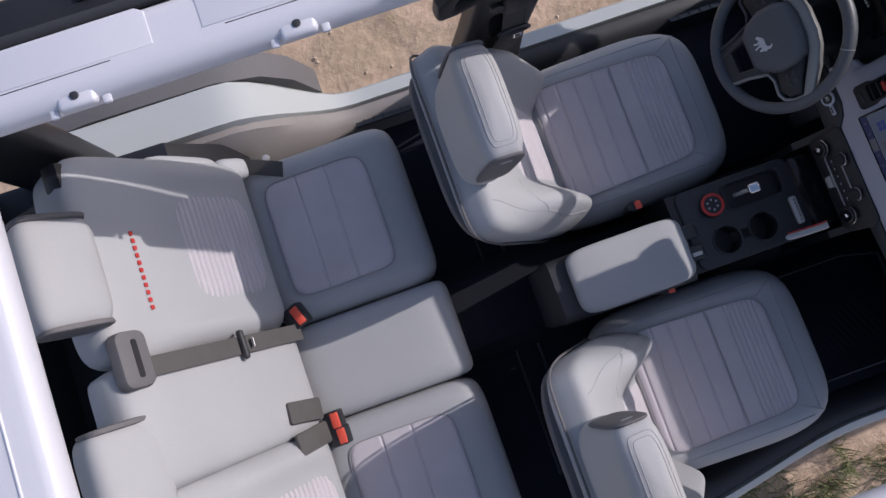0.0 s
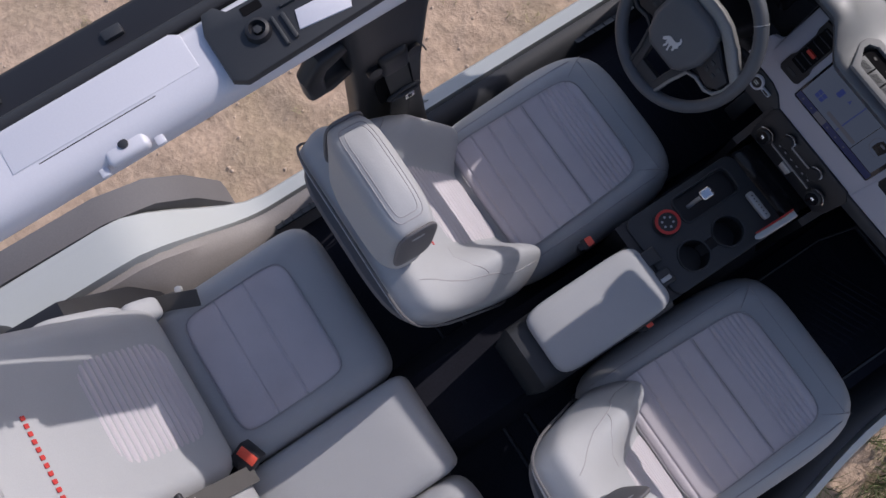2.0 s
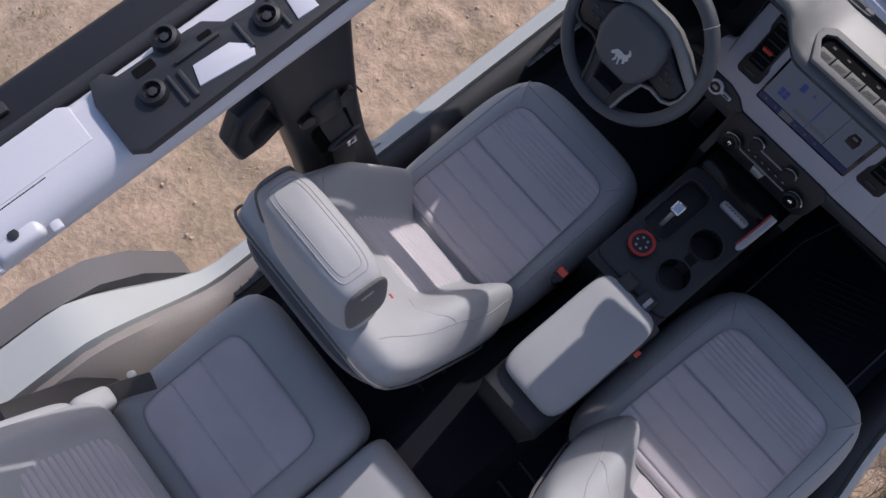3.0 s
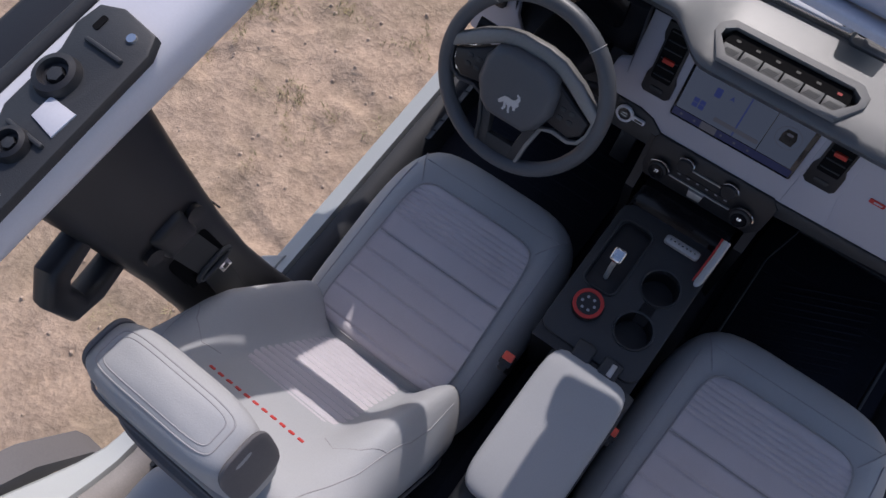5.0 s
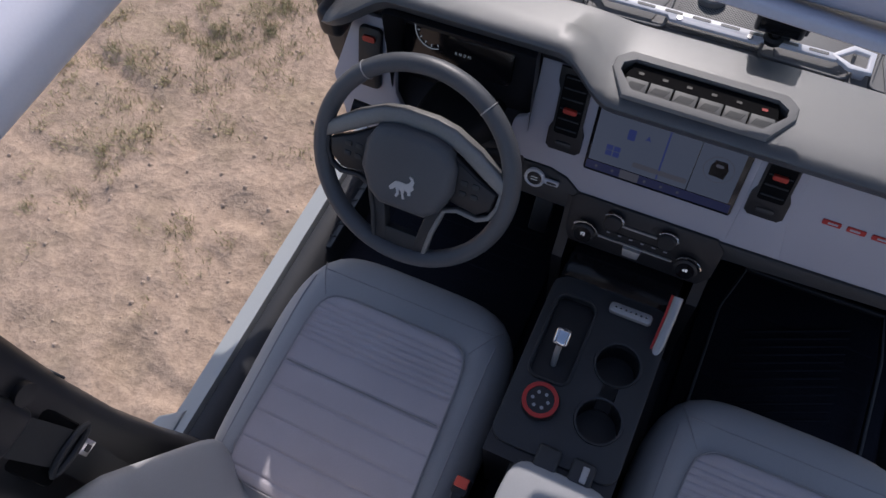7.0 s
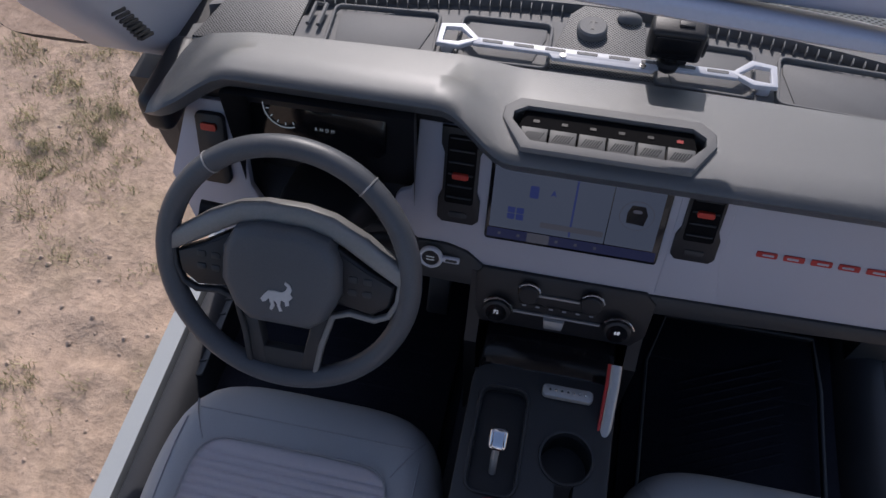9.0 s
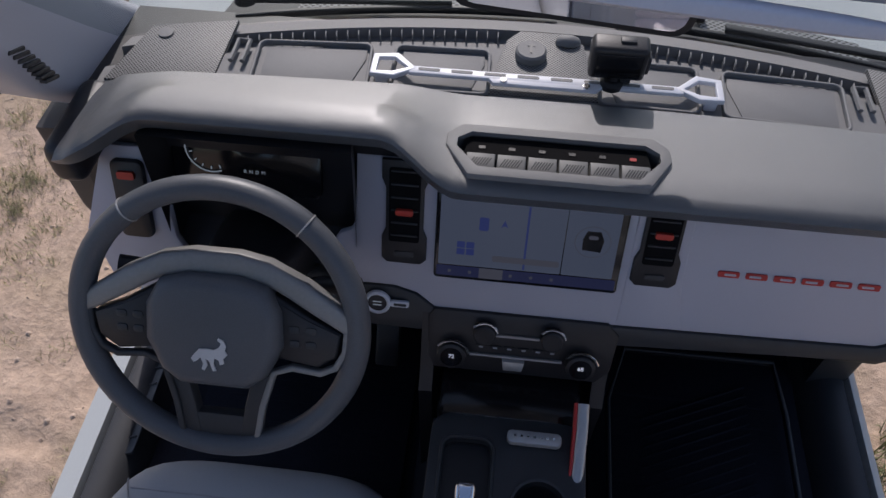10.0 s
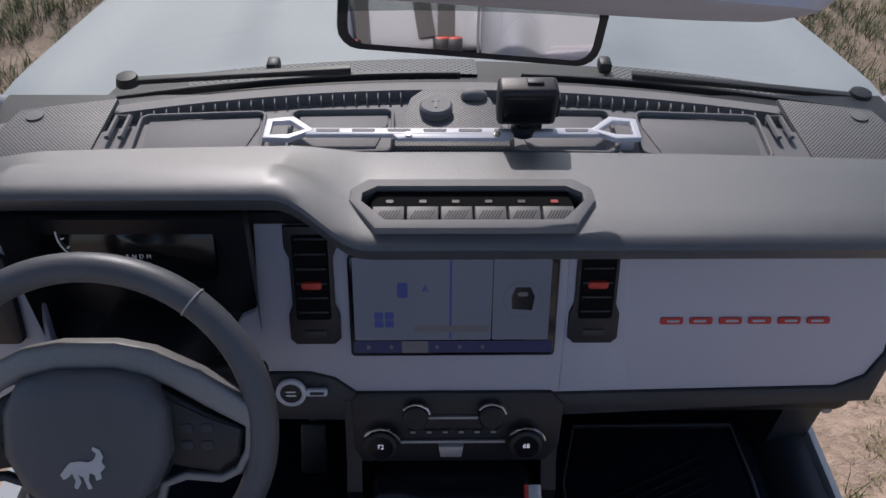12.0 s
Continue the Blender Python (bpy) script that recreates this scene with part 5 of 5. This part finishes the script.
# ---- steering wheel ----
def steering_wheel():
    C = (-0.402, -0.182, 1.298)
    t = thing("steering_wheel", "dark leather steering wheel with satin grey spoke trim", "steering wheel", C)
    m = facing(*C, 34)
    R = 0.186
    part("rim", sweep([m @ Vector((R * math.cos(2 * math.pi * i / 72), R * math.sin(2 * math.pi * i / 72) * 0.985, 0)) for i in range(72)], circle(0.0165, 14, 1.12), m.to_3x3() @ Vector((0, 0, 1)), True), LEATHER, t, "dark leather rim")
    for a in (52, 128):
        part("rim_stitch", sweep([m @ Vector(((R + 0.0172 * math.cos(b)) * math.cos(radians(a)), (R + 0.0172 * math.cos(b)) * math.sin(radians(a)) * 0.985, 0.019 * math.sin(b))) for b in [i * math.pi / 8 for i in range(16)]], circle(0.0012, 5), m.to_3x3() @ Vector((-math.sin(radians(a)), math.cos(radians(a)), 0)), True), SATIN, t)
    hub = [(-0.078, 0.028), (-0.062, 0.058), (-0.03, 0.068), (0.03, 0.068), (0.062, 0.058), (0.078, 0.028), (0.080, -0.018), (0.062, -0.058), (0.04, -0.076), (-0.04, -0.076), (-0.062, -0.058), (-0.080, -0.018)]
    hub = [(1.13 * x, 1.08 * y) for x, y in hub]
    h = part("hub_pad", prism(hub[::-1], 0.055, m @ pose(0, 0, -0.022), 0.018, 5), LEATHER, t, "smooth dark airbag cover")
    em = [(-0.022, -0.006), (-0.017, 0.001), (-0.012, 0.007), (-0.004, 0.008), (0.005, 0.007), (0.010, 0.010), (0.013, 0.016), (0.009, 0.020), (0.010, 0.023), (0.016, 0.020), (0.019, 0.013), (0.017, 0.007), (0.020, 0.002), (0.015, -0.004), (0.016, -0.010), (0.011, -0.012), (0.010, -0.006), (0.005, -0.004), (0.004, -0.012), (0.007, -0.020), (0.003, -0.021), (-0.001, -0.008), (-0.005, -0.006), (-0.003, -0.014), (-0.007, -0.021), (-0.010, -0.019), (-0.008, -0.012), (-0.011, -0.004), (-0.014, -0.008), (-0.019, -0.011)]
    part("emblem", prism([(1.15 * x, 1.1 * y) for x, y in em][::-1], 0.0016, m @ pose(0, -0.030, 0.0335)), LOGO, h, "small silver emblem shape")
    arch = [(-0.178, 0.030), (-0.12, 0.070), (-0.07, 0.094), (-0.03, 0.102), (0.03, 0.102), (0.07, 0.094), (0.12, 0.070), (0.178, 0.030), (0.176, 0.000), (0.13, 0.026), (0.09, 0.050), (0.066, 0.062), (0.03, 0.071), (-0.03, 0.071), (-0.066, 0.062), (-0.09, 0.050), (-0.13, 0.026), (-0.176, 0.000)]
    part("silver_arch", prism(arch[::-1], 0.022, m @ pose(0, 0, -0.01), 0.007, 3), ARCH, t, "satin grey metal upper spoke trim")
    for s in (-1, 1):
        pod = [(0.075 * s, 0.052), (0.125 * s, 0.022), (0.165 * s, 0.004), (0.160 * s, -0.03), (0.135 * s, -0.048), (0.082 * s, -0.040)]
        p = part("switch_pod", prism(pod if s < 0 else pod[::-1], 0.022, m @ pose(0, 0, -0.012), 0.006, 3), BLACK, t, "black switch pod")
        part("pod_face", prism([(x * 0.96 + 0.004 * s, y * 0.85) for x, y in (pod if s < 0 else pod[::-1])], 0.002, m @ pose(0, 0, 0.0095), 0.001), BLACK, p)
        for i in range(4):
            part("pod_button", prism(rrect(0.014, 0.010, 0.003, 2), 0.0015, m @ pose((0.104 + 0.022 * (i % 2)) * s, 0.006 - 0.020 * (i // 2), 0.0115), 0.0005), TRIM, p)
        part("pod_rim", sweep([m @ Vector((x, y, 0.004)) for x, y in ((0.172 * s, 0.012), (0.170 * s, -0.022), (0.158 * s, -0.046), (0.138 * s, -0.056), (0.10 * s, -0.052), (0.075 * s, -0.062), (0.060 * s, -0.115), (0.052 * s, -0.165))], rrect(0.009, 0.012, 0.003), m.to_3x3() @ Vector((0, 0, 1))), ARCH if s > 0 else TRIM, t)
        leg = [(0.045 * s, -0.07), (0.072 * s, -0.062), (0.060 * s, -0.11), (0.054 * s, -0.178), (0.024 * s, -0.178), (0.034 * s, -0.12)]
        part("lower_spoke", prism(leg if s < 0 else leg[::-1], 0.02, m @ pose(0, 0, -0.014), 0.005, 2), TRIM, t)
    part("spoke_bridge", prism([(-0.05, -0.135), (0.05, -0.135), (0.046, -0.178), (-0.046, -0.178)][::-1], 0.018, m @ pose(0, 0, -0.014), 0.004), TRIM, t)
    part("spoke_top", prism([(-0.052, -0.072), (0.052, -0.072), (0.046, -0.094), (-0.046, -0.094)][::-1], 0.018, m @ pose(0, 0, -0.014), 0.004), TRIM, t)
    for s in (-1, 1):
        part("stalk", sweep([(C[0] + s * 0.05, -0.09, 1.25), (C[0] + s * 0.12, -0.09, 1.275), (C[0] + s * 0.17, -0.10, 1.29)], lambda u: circle(0.010 + 0.005 * u, 10), (0, 1, 0)), BLACK, t, "black column stalk")


steering_wheel()


def pedal(x, w, label):
    t = thing("pedal", label, "pedal", (x, 0.15, 0.7), group="pedals")
    part("pad", rbox((w, 0.02, 0.10), (x, 0.12, 0.76), 0.006, 2, (-35, 0, 0)), BLACK, t)
    part("arm", rbox((0.02, 0.02, 0.30), (x, 0.21, 0.90), 0.005, 2, (-25, 0, 0)), TRIM, t)
    for i in range(4):
        part("tread", rbox((w * 0.85, 0.005, 0.008), (x, 0.102 + i * 0.012, 0.735 + i * 0.018), 0.002, 1, (-35, 0, 0)), TRIM, t)


pedal(-0.40, 0.10, "black rubber brake pedal in the footwell")
pedal(-0.25, 0.05, "black accelerator pedal in the footwell")


# ---- windshield and outside ----
def windshield():
    n = 24
    xs = [-0.70 + i * 1.4 / n for i in range(n + 1)]
    def row(z):
        k = (z - 1.37) / 0.42
        return [(x * (1 - 0.08 * k), glass_edge(x) + 0.015 - 0.46 * k + 0.10 * x * x * k, z) for x in xs]
    g = loft([row(1.37 + 0.42 * i / 10) for i in range(11)], False, False)
    w = tagged(part("window_windshield", g, GLASS), "clear curved windshield glass in front of the dash", "windshield", kind="structure")
    w.visible_shadow = False
    f = thing("windshield_frame", "light grey windshield frame with header and pillars", "windshield frame", (0, 0.1, 1.4))
    for s in (-1, 1):
        p = part("a_pillar", loft([[(s * x + dx, y + dy, z) for dx, dy in rrect(0.105, w, 0.035)] for x, y, z, w in ((0.745, 0.30, 1.33, 0.26), (0.735, 0.18, 1.45, 0.25), (0.715, 0.07, 1.60, 0.22), (0.675, -0.05, 1.80, 0.17))]), FASCIA, f, "light grey windshield pillar")
        for i in range(8):
            part("pillar_slot", rbox((0.010, 0.034, 0.0055), (s * (0.679 - i * 0.0008), 0.078 - i * 0.006, 1.462 + i * 0.0115), 0.001, 1, (-25, 0, 0)), BLACK, p)
    part("header", sweep([(x, -0.05 - 0.06 * x * x, 1.812 - 0.012 * x) for x in [-0.68 + i * 0.068 for i in range(21)]], rrect(0.13, 0.05, 0.02)), FASCIA, f)
    for x0, w, tip in ((-0.065, 0.67, 4.0), (0.467, 0.385, 1.0)):
        part("sun_visor", pillow(w / 2, 0.066, 0.010, None, 7, 3, m=pose(x0, -0.087, 1.772, -32, tip, 0), back=0.010), VISOR, f, "pale sun visor folded against the header")


windshield()


def rear_view_mirror():
    t = thing("rear_view_mirror", "black framed rear view mirror hanging from the windshield", "rear view mirror", (0.01, 0.09, 1.66))
    m = facing(0.018, 0.13, 1.625, 0) @ pose(0, 0, 0, -5, 2, -6)
    part("housing", prism(rrect(0.302, 0.087, 0.025), 0.022, m @ pose(0, 0, -0.018), 0.004), BLACK, t)
    part("mirror_glass", prism(rrect(0.278, 0.068, 0.019), 0.002, m @ pose(0, 0, 0.0042)), MIRROR, t, "reflecting mirror glass")
    # Unseen sensor pod, added so that its shadow covers the armrest lid.
    part("shade_pod", loft([[(0.0 + dx, y + dy, z) for dx, dy in rrect(w, d, 0.02)] for y, z, w, d in ((0.155, 1.640, 0.20, 0.03), (0.105, 1.69, 0.24, 0.07), (0.035, 1.765, 0.26, 0.08))]), BLACK, t, "unseen black sensor pod against the glass, added to shade the armrest lid")
    part("mount", sweep([(0.01, 0.14, 1.64), (0.01, 0.15, 1.67), (0.01, 0.12, 1.71)], circle(0.014, 12), (1, 0, 0)), BLACK, t)


rear_view_mirror()


def dash_rail():
    t = thing("dash_rail", "silver accessory rail bolted along the dash top", "accessory rail", (0, 0.2, 1.41))
    z = 1.423
    part("bar", rbox((0.40, 0.016, 0.007), (0, 0.203, z), 0.002), ALU, t)
    part("centre_plate", prism([(-0.09, 0.004), (0.09, 0.004), (0.075, -0.016), (-0.075, -0.016)][::-1], 0.006, pose(0, 0.203, z - 0.003), 0.001), ALU, t)
    for i in range(8):
        part("slot", prism(rrect(0.032, 0.006, 0.002, 2), 0.0008, pose(-0.17 + i * 0.0486, 0.204, z + 0.0033)), TRAY, t)
    for s in (-1, 1):
        part("end_loop", sweep([(s * x, y, z) for x, y in ((0.195, 0.206), (0.222, 0.232), (0.252, 0.228), (0.252, 0.190), (0.222, 0.190))], rrect(0.012, 0.008, 0.002), (0, 0, 1), True), ALU, t)
        part("foot", rbox((0.02, 0.015, 0.02), (s * 0.24, 0.195, 1.410), 0.004), ALU, t)
        part("bolt", turned([(0, 0), (0.005, 0), (0.005, 0.003), (0, 0.003)], 10, pose(s * 0.06, 0.193, z + 0.003)), CHROME, t)


dash_rail()


def action_camera():
    t = thing("action_camera", "small black action camera clamped on the dash rail", "action camera", (0.09, 0.21, 1.42))
    b = part("camera_body", rbox((0.080, 0.036, 0.058), (0.099, 0.214, 1.467), 0.007, 3, (6, 0, 0)), BLACK, t)
    part("rear_screen", rbox((0.064, 0.003, 0.042), (0.099, 0.1955, 1.465), 0.002, 2, (6, 0, 0)), GLOSSBLACK, b)
    part("top_button", rbox((0.022, 0.012, 0.004), (0.108, 0.214, 1.497), 0.0015, 2), TRIM, b)
    part("side_latch", rbox((0.006, 0.020, 0.030), (0.141, 0.214, 1.462), 0.002, 2, (6, 0, 0)), TRIM, b)
    part("mount_neck", rbox((0.012, 0.02, 0.022), (0.097, 0.210, 1.435), 0.003), BLACK, t)
    part("thumb_screw", turned([(0, 0), (0.009, 0), (0.009, 0.014), (0, 0.014)], 12, pose(0.107, 0.210, 1.436, 0, 90, 0)), BLACK, t)
    part("clamp", turned([(0, 0), (0.017, 0), (0.017, 0.008), (0.012, 0.012), (0, 0.012)], 20, pose(0.096, 0.206, 1.422)), BLACK, t)


action_camera()


def bonnet():
    t = thing("bonnet", "pale grey painted bonnet ahead of the windshield", "bonnet", (0, 1.2, 1.1))
    n = 48
    def back(x):
        return 0.545 - 0.06 * x * x - 0.15 * smooth01((abs(x) - 0.44) / 0.12)
    def ring(k):
        out = []
        for i in range(n + 1):
            u = 2 * i / n - 1
            x = u * (0.79 - 0.035 * k)
            y = back(x) + (1.85 - back(x)) * k
            fen = 0.016 * smooth01((abs(u) - 0.80) / 0.12) - 0.05 * smooth01((abs(u) - 0.965) / 0.035)
            bulge = 0.022 * (1 - smooth01((abs(u) - 0.42) / 0.14))
            out.append((x, y, 1.335 - 0.02 * smooth01(abs(u)) - 0.125 * (y - 0.4) - 0.02 * (y - 0.4) ** 2 + (fen + bulge) * smooth01(k / 0.12)))
        return out + [(out[-1][0], out[-1][1], 0.95), (out[0][0], out[0][1], 0.95)]
    part("bonnet_skin", loft([ring(i / 30) for i in range(31)]), PAINT, t)


bonnet()


# Unseen flares and fender sides, added to block sun from the sand beside.
def shading_arch(s):
    t = thing("shading_arch", "unseen dark grey flare over the front wheel, added to shade the sand", "fender flare", (s * 0.86, 0.7, 0.85), group="wheel arches")
    arch = [(0.42, 0.70), (0.46, 0.83), (0.54, 0.91), (0.68, 0.945), (0.84, 0.945), (0.95, 0.93)]
    part("flare", loft([[(s * 0.74, y, z - 0.10), (s * 0.74, y, z), (s * 0.90, y, z), (s * 0.935, y, z - 0.02), (s * 0.945, y, z - 0.07), (s * 0.93, y, z - 0.12)] for y, z in arch]), SEATDARK, t)
    part("fender_side", rbox((0.05, 0.85, 0.55), (s * 0.775, 0.95, 0.90), 0.02), PAINT, t, "unseen pale grey fender side, added to shade the sand")


for s in (-1, 1):
    shading_arch(s)


def cowl():
    t = thing("cowl", "black cowl with mesh grille below the windshield", "cowl", (0, 0.5, 1.3))
    xs = [-0.56 + i * 0.0487 for i in range(26)]
    part("cowl_panel", loft([[(x, glass_edge(x) + 0.012, 1.365), (x, glass_edge(x) + 0.06, 1.350), (x, glass_edge(x) + 0.15, 1.330), (x, glass_edge(x) + 0.15, 1.25), (x, glass_edge(x) + 0.012, 1.30)] for x in xs]), TRIM, t)
    xm = [-0.43 + i * 0.04 for i in range(13)]
    part("mesh", loft([[(x, glass_edge(x) + 0.066, 1.354), (x, glass_edge(x) + 0.140, 1.340), (x, glass_edge(x) + 0.140, 1.326), (x, glass_edge(x) + 0.080, 1.34)] for x in xm]), COWLMESH, t, "black plastic mesh")
    part("mesh", loft([[(x, glass_edge(x) + 0.066, 1.354), (x, glass_edge(x) + 0.140, 1.340), (x, glass_edge(x) + 0.140, 1.326), (x, glass_edge(x) + 0.080, 1.34)] for x in [0.27 + i * 0.045 for i in range(7)]]), COWLMESH, t, "black plastic mesh")
    for x in (-0.294, 0.268):
        part("washer_nozzle", rbox((0.022, 0.03, 0.022), (x, glass_edge(x) + 0.105, 1.360), 0.006), BLACK, t)


cowl()


def wiper(x0, x1, label):
    t = thing("wiper", label, "windshield wiper", (x0, glass_edge(x0) + 0.08, 1.36), group="wipers")
    y = lambda x: glass_edge(x) + 0.045
    part("arm", sweep([(x0, y(x0) + 0.05, 1.366), ((x0 * 2 + x1) / 3, y((x0 * 2 + x1) / 3) + 0.015, 1.374), ((x0 + 2 * x1) / 3, y((x0 + 2 * x1) / 3) + 0.004, 1.378)], rrect(0.016, 0.009, 0.003)), WIPER, t)
    part("blade", sweep([(x0 + (x1 - x0) * k / 10, y(x0 + (x1 - x0) * k / 10) - 0.006, 1.368) for k in range(11)], rrect(0.010, 0.013, 0.003)), WIPER, t)
    part("pivot_cap", turned([(0, 0), (0.02, 0), (0.016, 0.014), (0, 0.016)], 16, pose(x0, y(x0) + 0.05, 1.362)), WIPER, t)


wiper(-0.52, 0.02, "black windshield wiper lying along the cowl")
wiper(0.66, 0.12, "black windshield wiper lying along the cowl")


def door_mirror(s):
    t = thing("door_mirror", "black door mirror outside the windshield pillar", "door mirror", (s * 0.95, 0.2, 1.3), group="door mirrors")
    part("mirror_housing", pillow(0.12, 0.085, 0.07, None, 3.5, 2.5, m=facing(s * 0.99, 0.24, 1.36, 0) @ pose(0, 0, 0, 0, 180, 0), back=0.025), BLACK, t)
    part("mirror_glass", prism(rrect(0.19, 0.13, 0.03), 0.003, facing(s * 0.99, 0.214, 1.36, 0)), MIRROR, t, "reflecting mirror glass")
    part("mirror_arm", sweep([(s * 0.80, 0.36, 1.24), (s * 0.90, 0.34, 1.27), (s * 0.97, 0.29, 1.31)], rrect(0.04, 0.03, 0.012)), BLACK, t)


for s in (-1, 1):
    door_mirror(s)


# ---- weeds and stones on the sand ----
rnd = random.Random(11)
spots = [(-1.9 + rnd.gauss(0, 0.45), 1.15 + rnd.gauss(0, 0.55), rnd.uniform(0.03, 0.09), rnd.randint(8, 22)) for _ in range(90)]
spots += [(rnd.uniform(-3.4, -1.2), rnd.uniform(-2.5, 0.6), rnd.uniform(0.015, 0.05), rnd.randint(2, 7)) for _ in range(46)]
spots += [(-2.15 + rnd.gauss(0, 0.28), 0.75 + rnd.gauss(0, 0.5), rnd.uniform(0.03, 0.10), rnd.randint(8, 20)) for _ in range(70)]
spots += [(rnd.uniform(-6, -2.2), rnd.uniform(-2.5, 4), rnd.uniform(0.05, 0.16), rnd.randint(8, 26)) for _ in range(150)]
spots += [(s * rnd.uniform(1.1, 4.5), rnd.uniform(2.2, 7), rnd.uniform(0.06, 0.2), rnd.randint(10, 30)) for s in (-1, 1) for _ in range(160)]
spots += [(rnd.uniform(1.05, 2.4), rnd.uniform(-1.4, 1.6), rnd.uniform(0.03, 0.09), rnd.randint(5, 16)) for _ in range(110)]
grass_field("grass", spots, "sparse dry yellow green weeds in the sand", 7, 0.036, SANDGRASS)
far = [(s * rnd.uniform(1.0, 6.5), rnd.uniform(1.9, 12), rnd.uniform(0.12, 0.36), rnd.randint(18, 40)) for s in (-1, 1) for _ in range(560)]
far += [(rnd.uniform(1.0, 1.7), rnd.uniform(-0.9, 0.35), rnd.uniform(0.05, 0.14), rnd.randint(6, 16)) for _ in range(60)]
grass_field("grass_verge", far, "taller green and straw coloured grass ahead of the car", 8, 0.14, GREENGRASS, 1.5)


def pebbles():
    verts, faces = [], []
    r2 = random.Random(3)
    for _ in range(1500):
        x, y = r2.uniform(-3.6, -0.95), r2.uniform(-2.6, 2.6)
        if r2.random() < 0.12:
            x = r2.uniform(0.95, 2.0)
        q = r2.choice((0.003, 0.004, 0.005, 0.007, 0.011))
        z = rough_ground(x, y)
        k = len(verts)
        a0 = r2.uniform(0, 6.28)
        for j in range(5):
            a = a0 + j * 1.2566
            verts.append((x + q * math.cos(a) * r2.uniform(0.7, 1.2), y + q * math.sin(a) * r2.uniform(0.7, 1.2), z + q * 0.1))
        verts.append((x, y, z + q * 0.75))
        faces += [(k + j, k + (j + 1) % 5, k + 5) for j in range(5)]
    me = bpy.data.meshes.new("pebbles")
    me.from_pydata(verts, [], faces)
    me.materials.append(PEBBLE)
    tagged(new("pebbles", me), "small stones and clods scattered on the sand", "pebbles", kind="stuff")


pebbles()
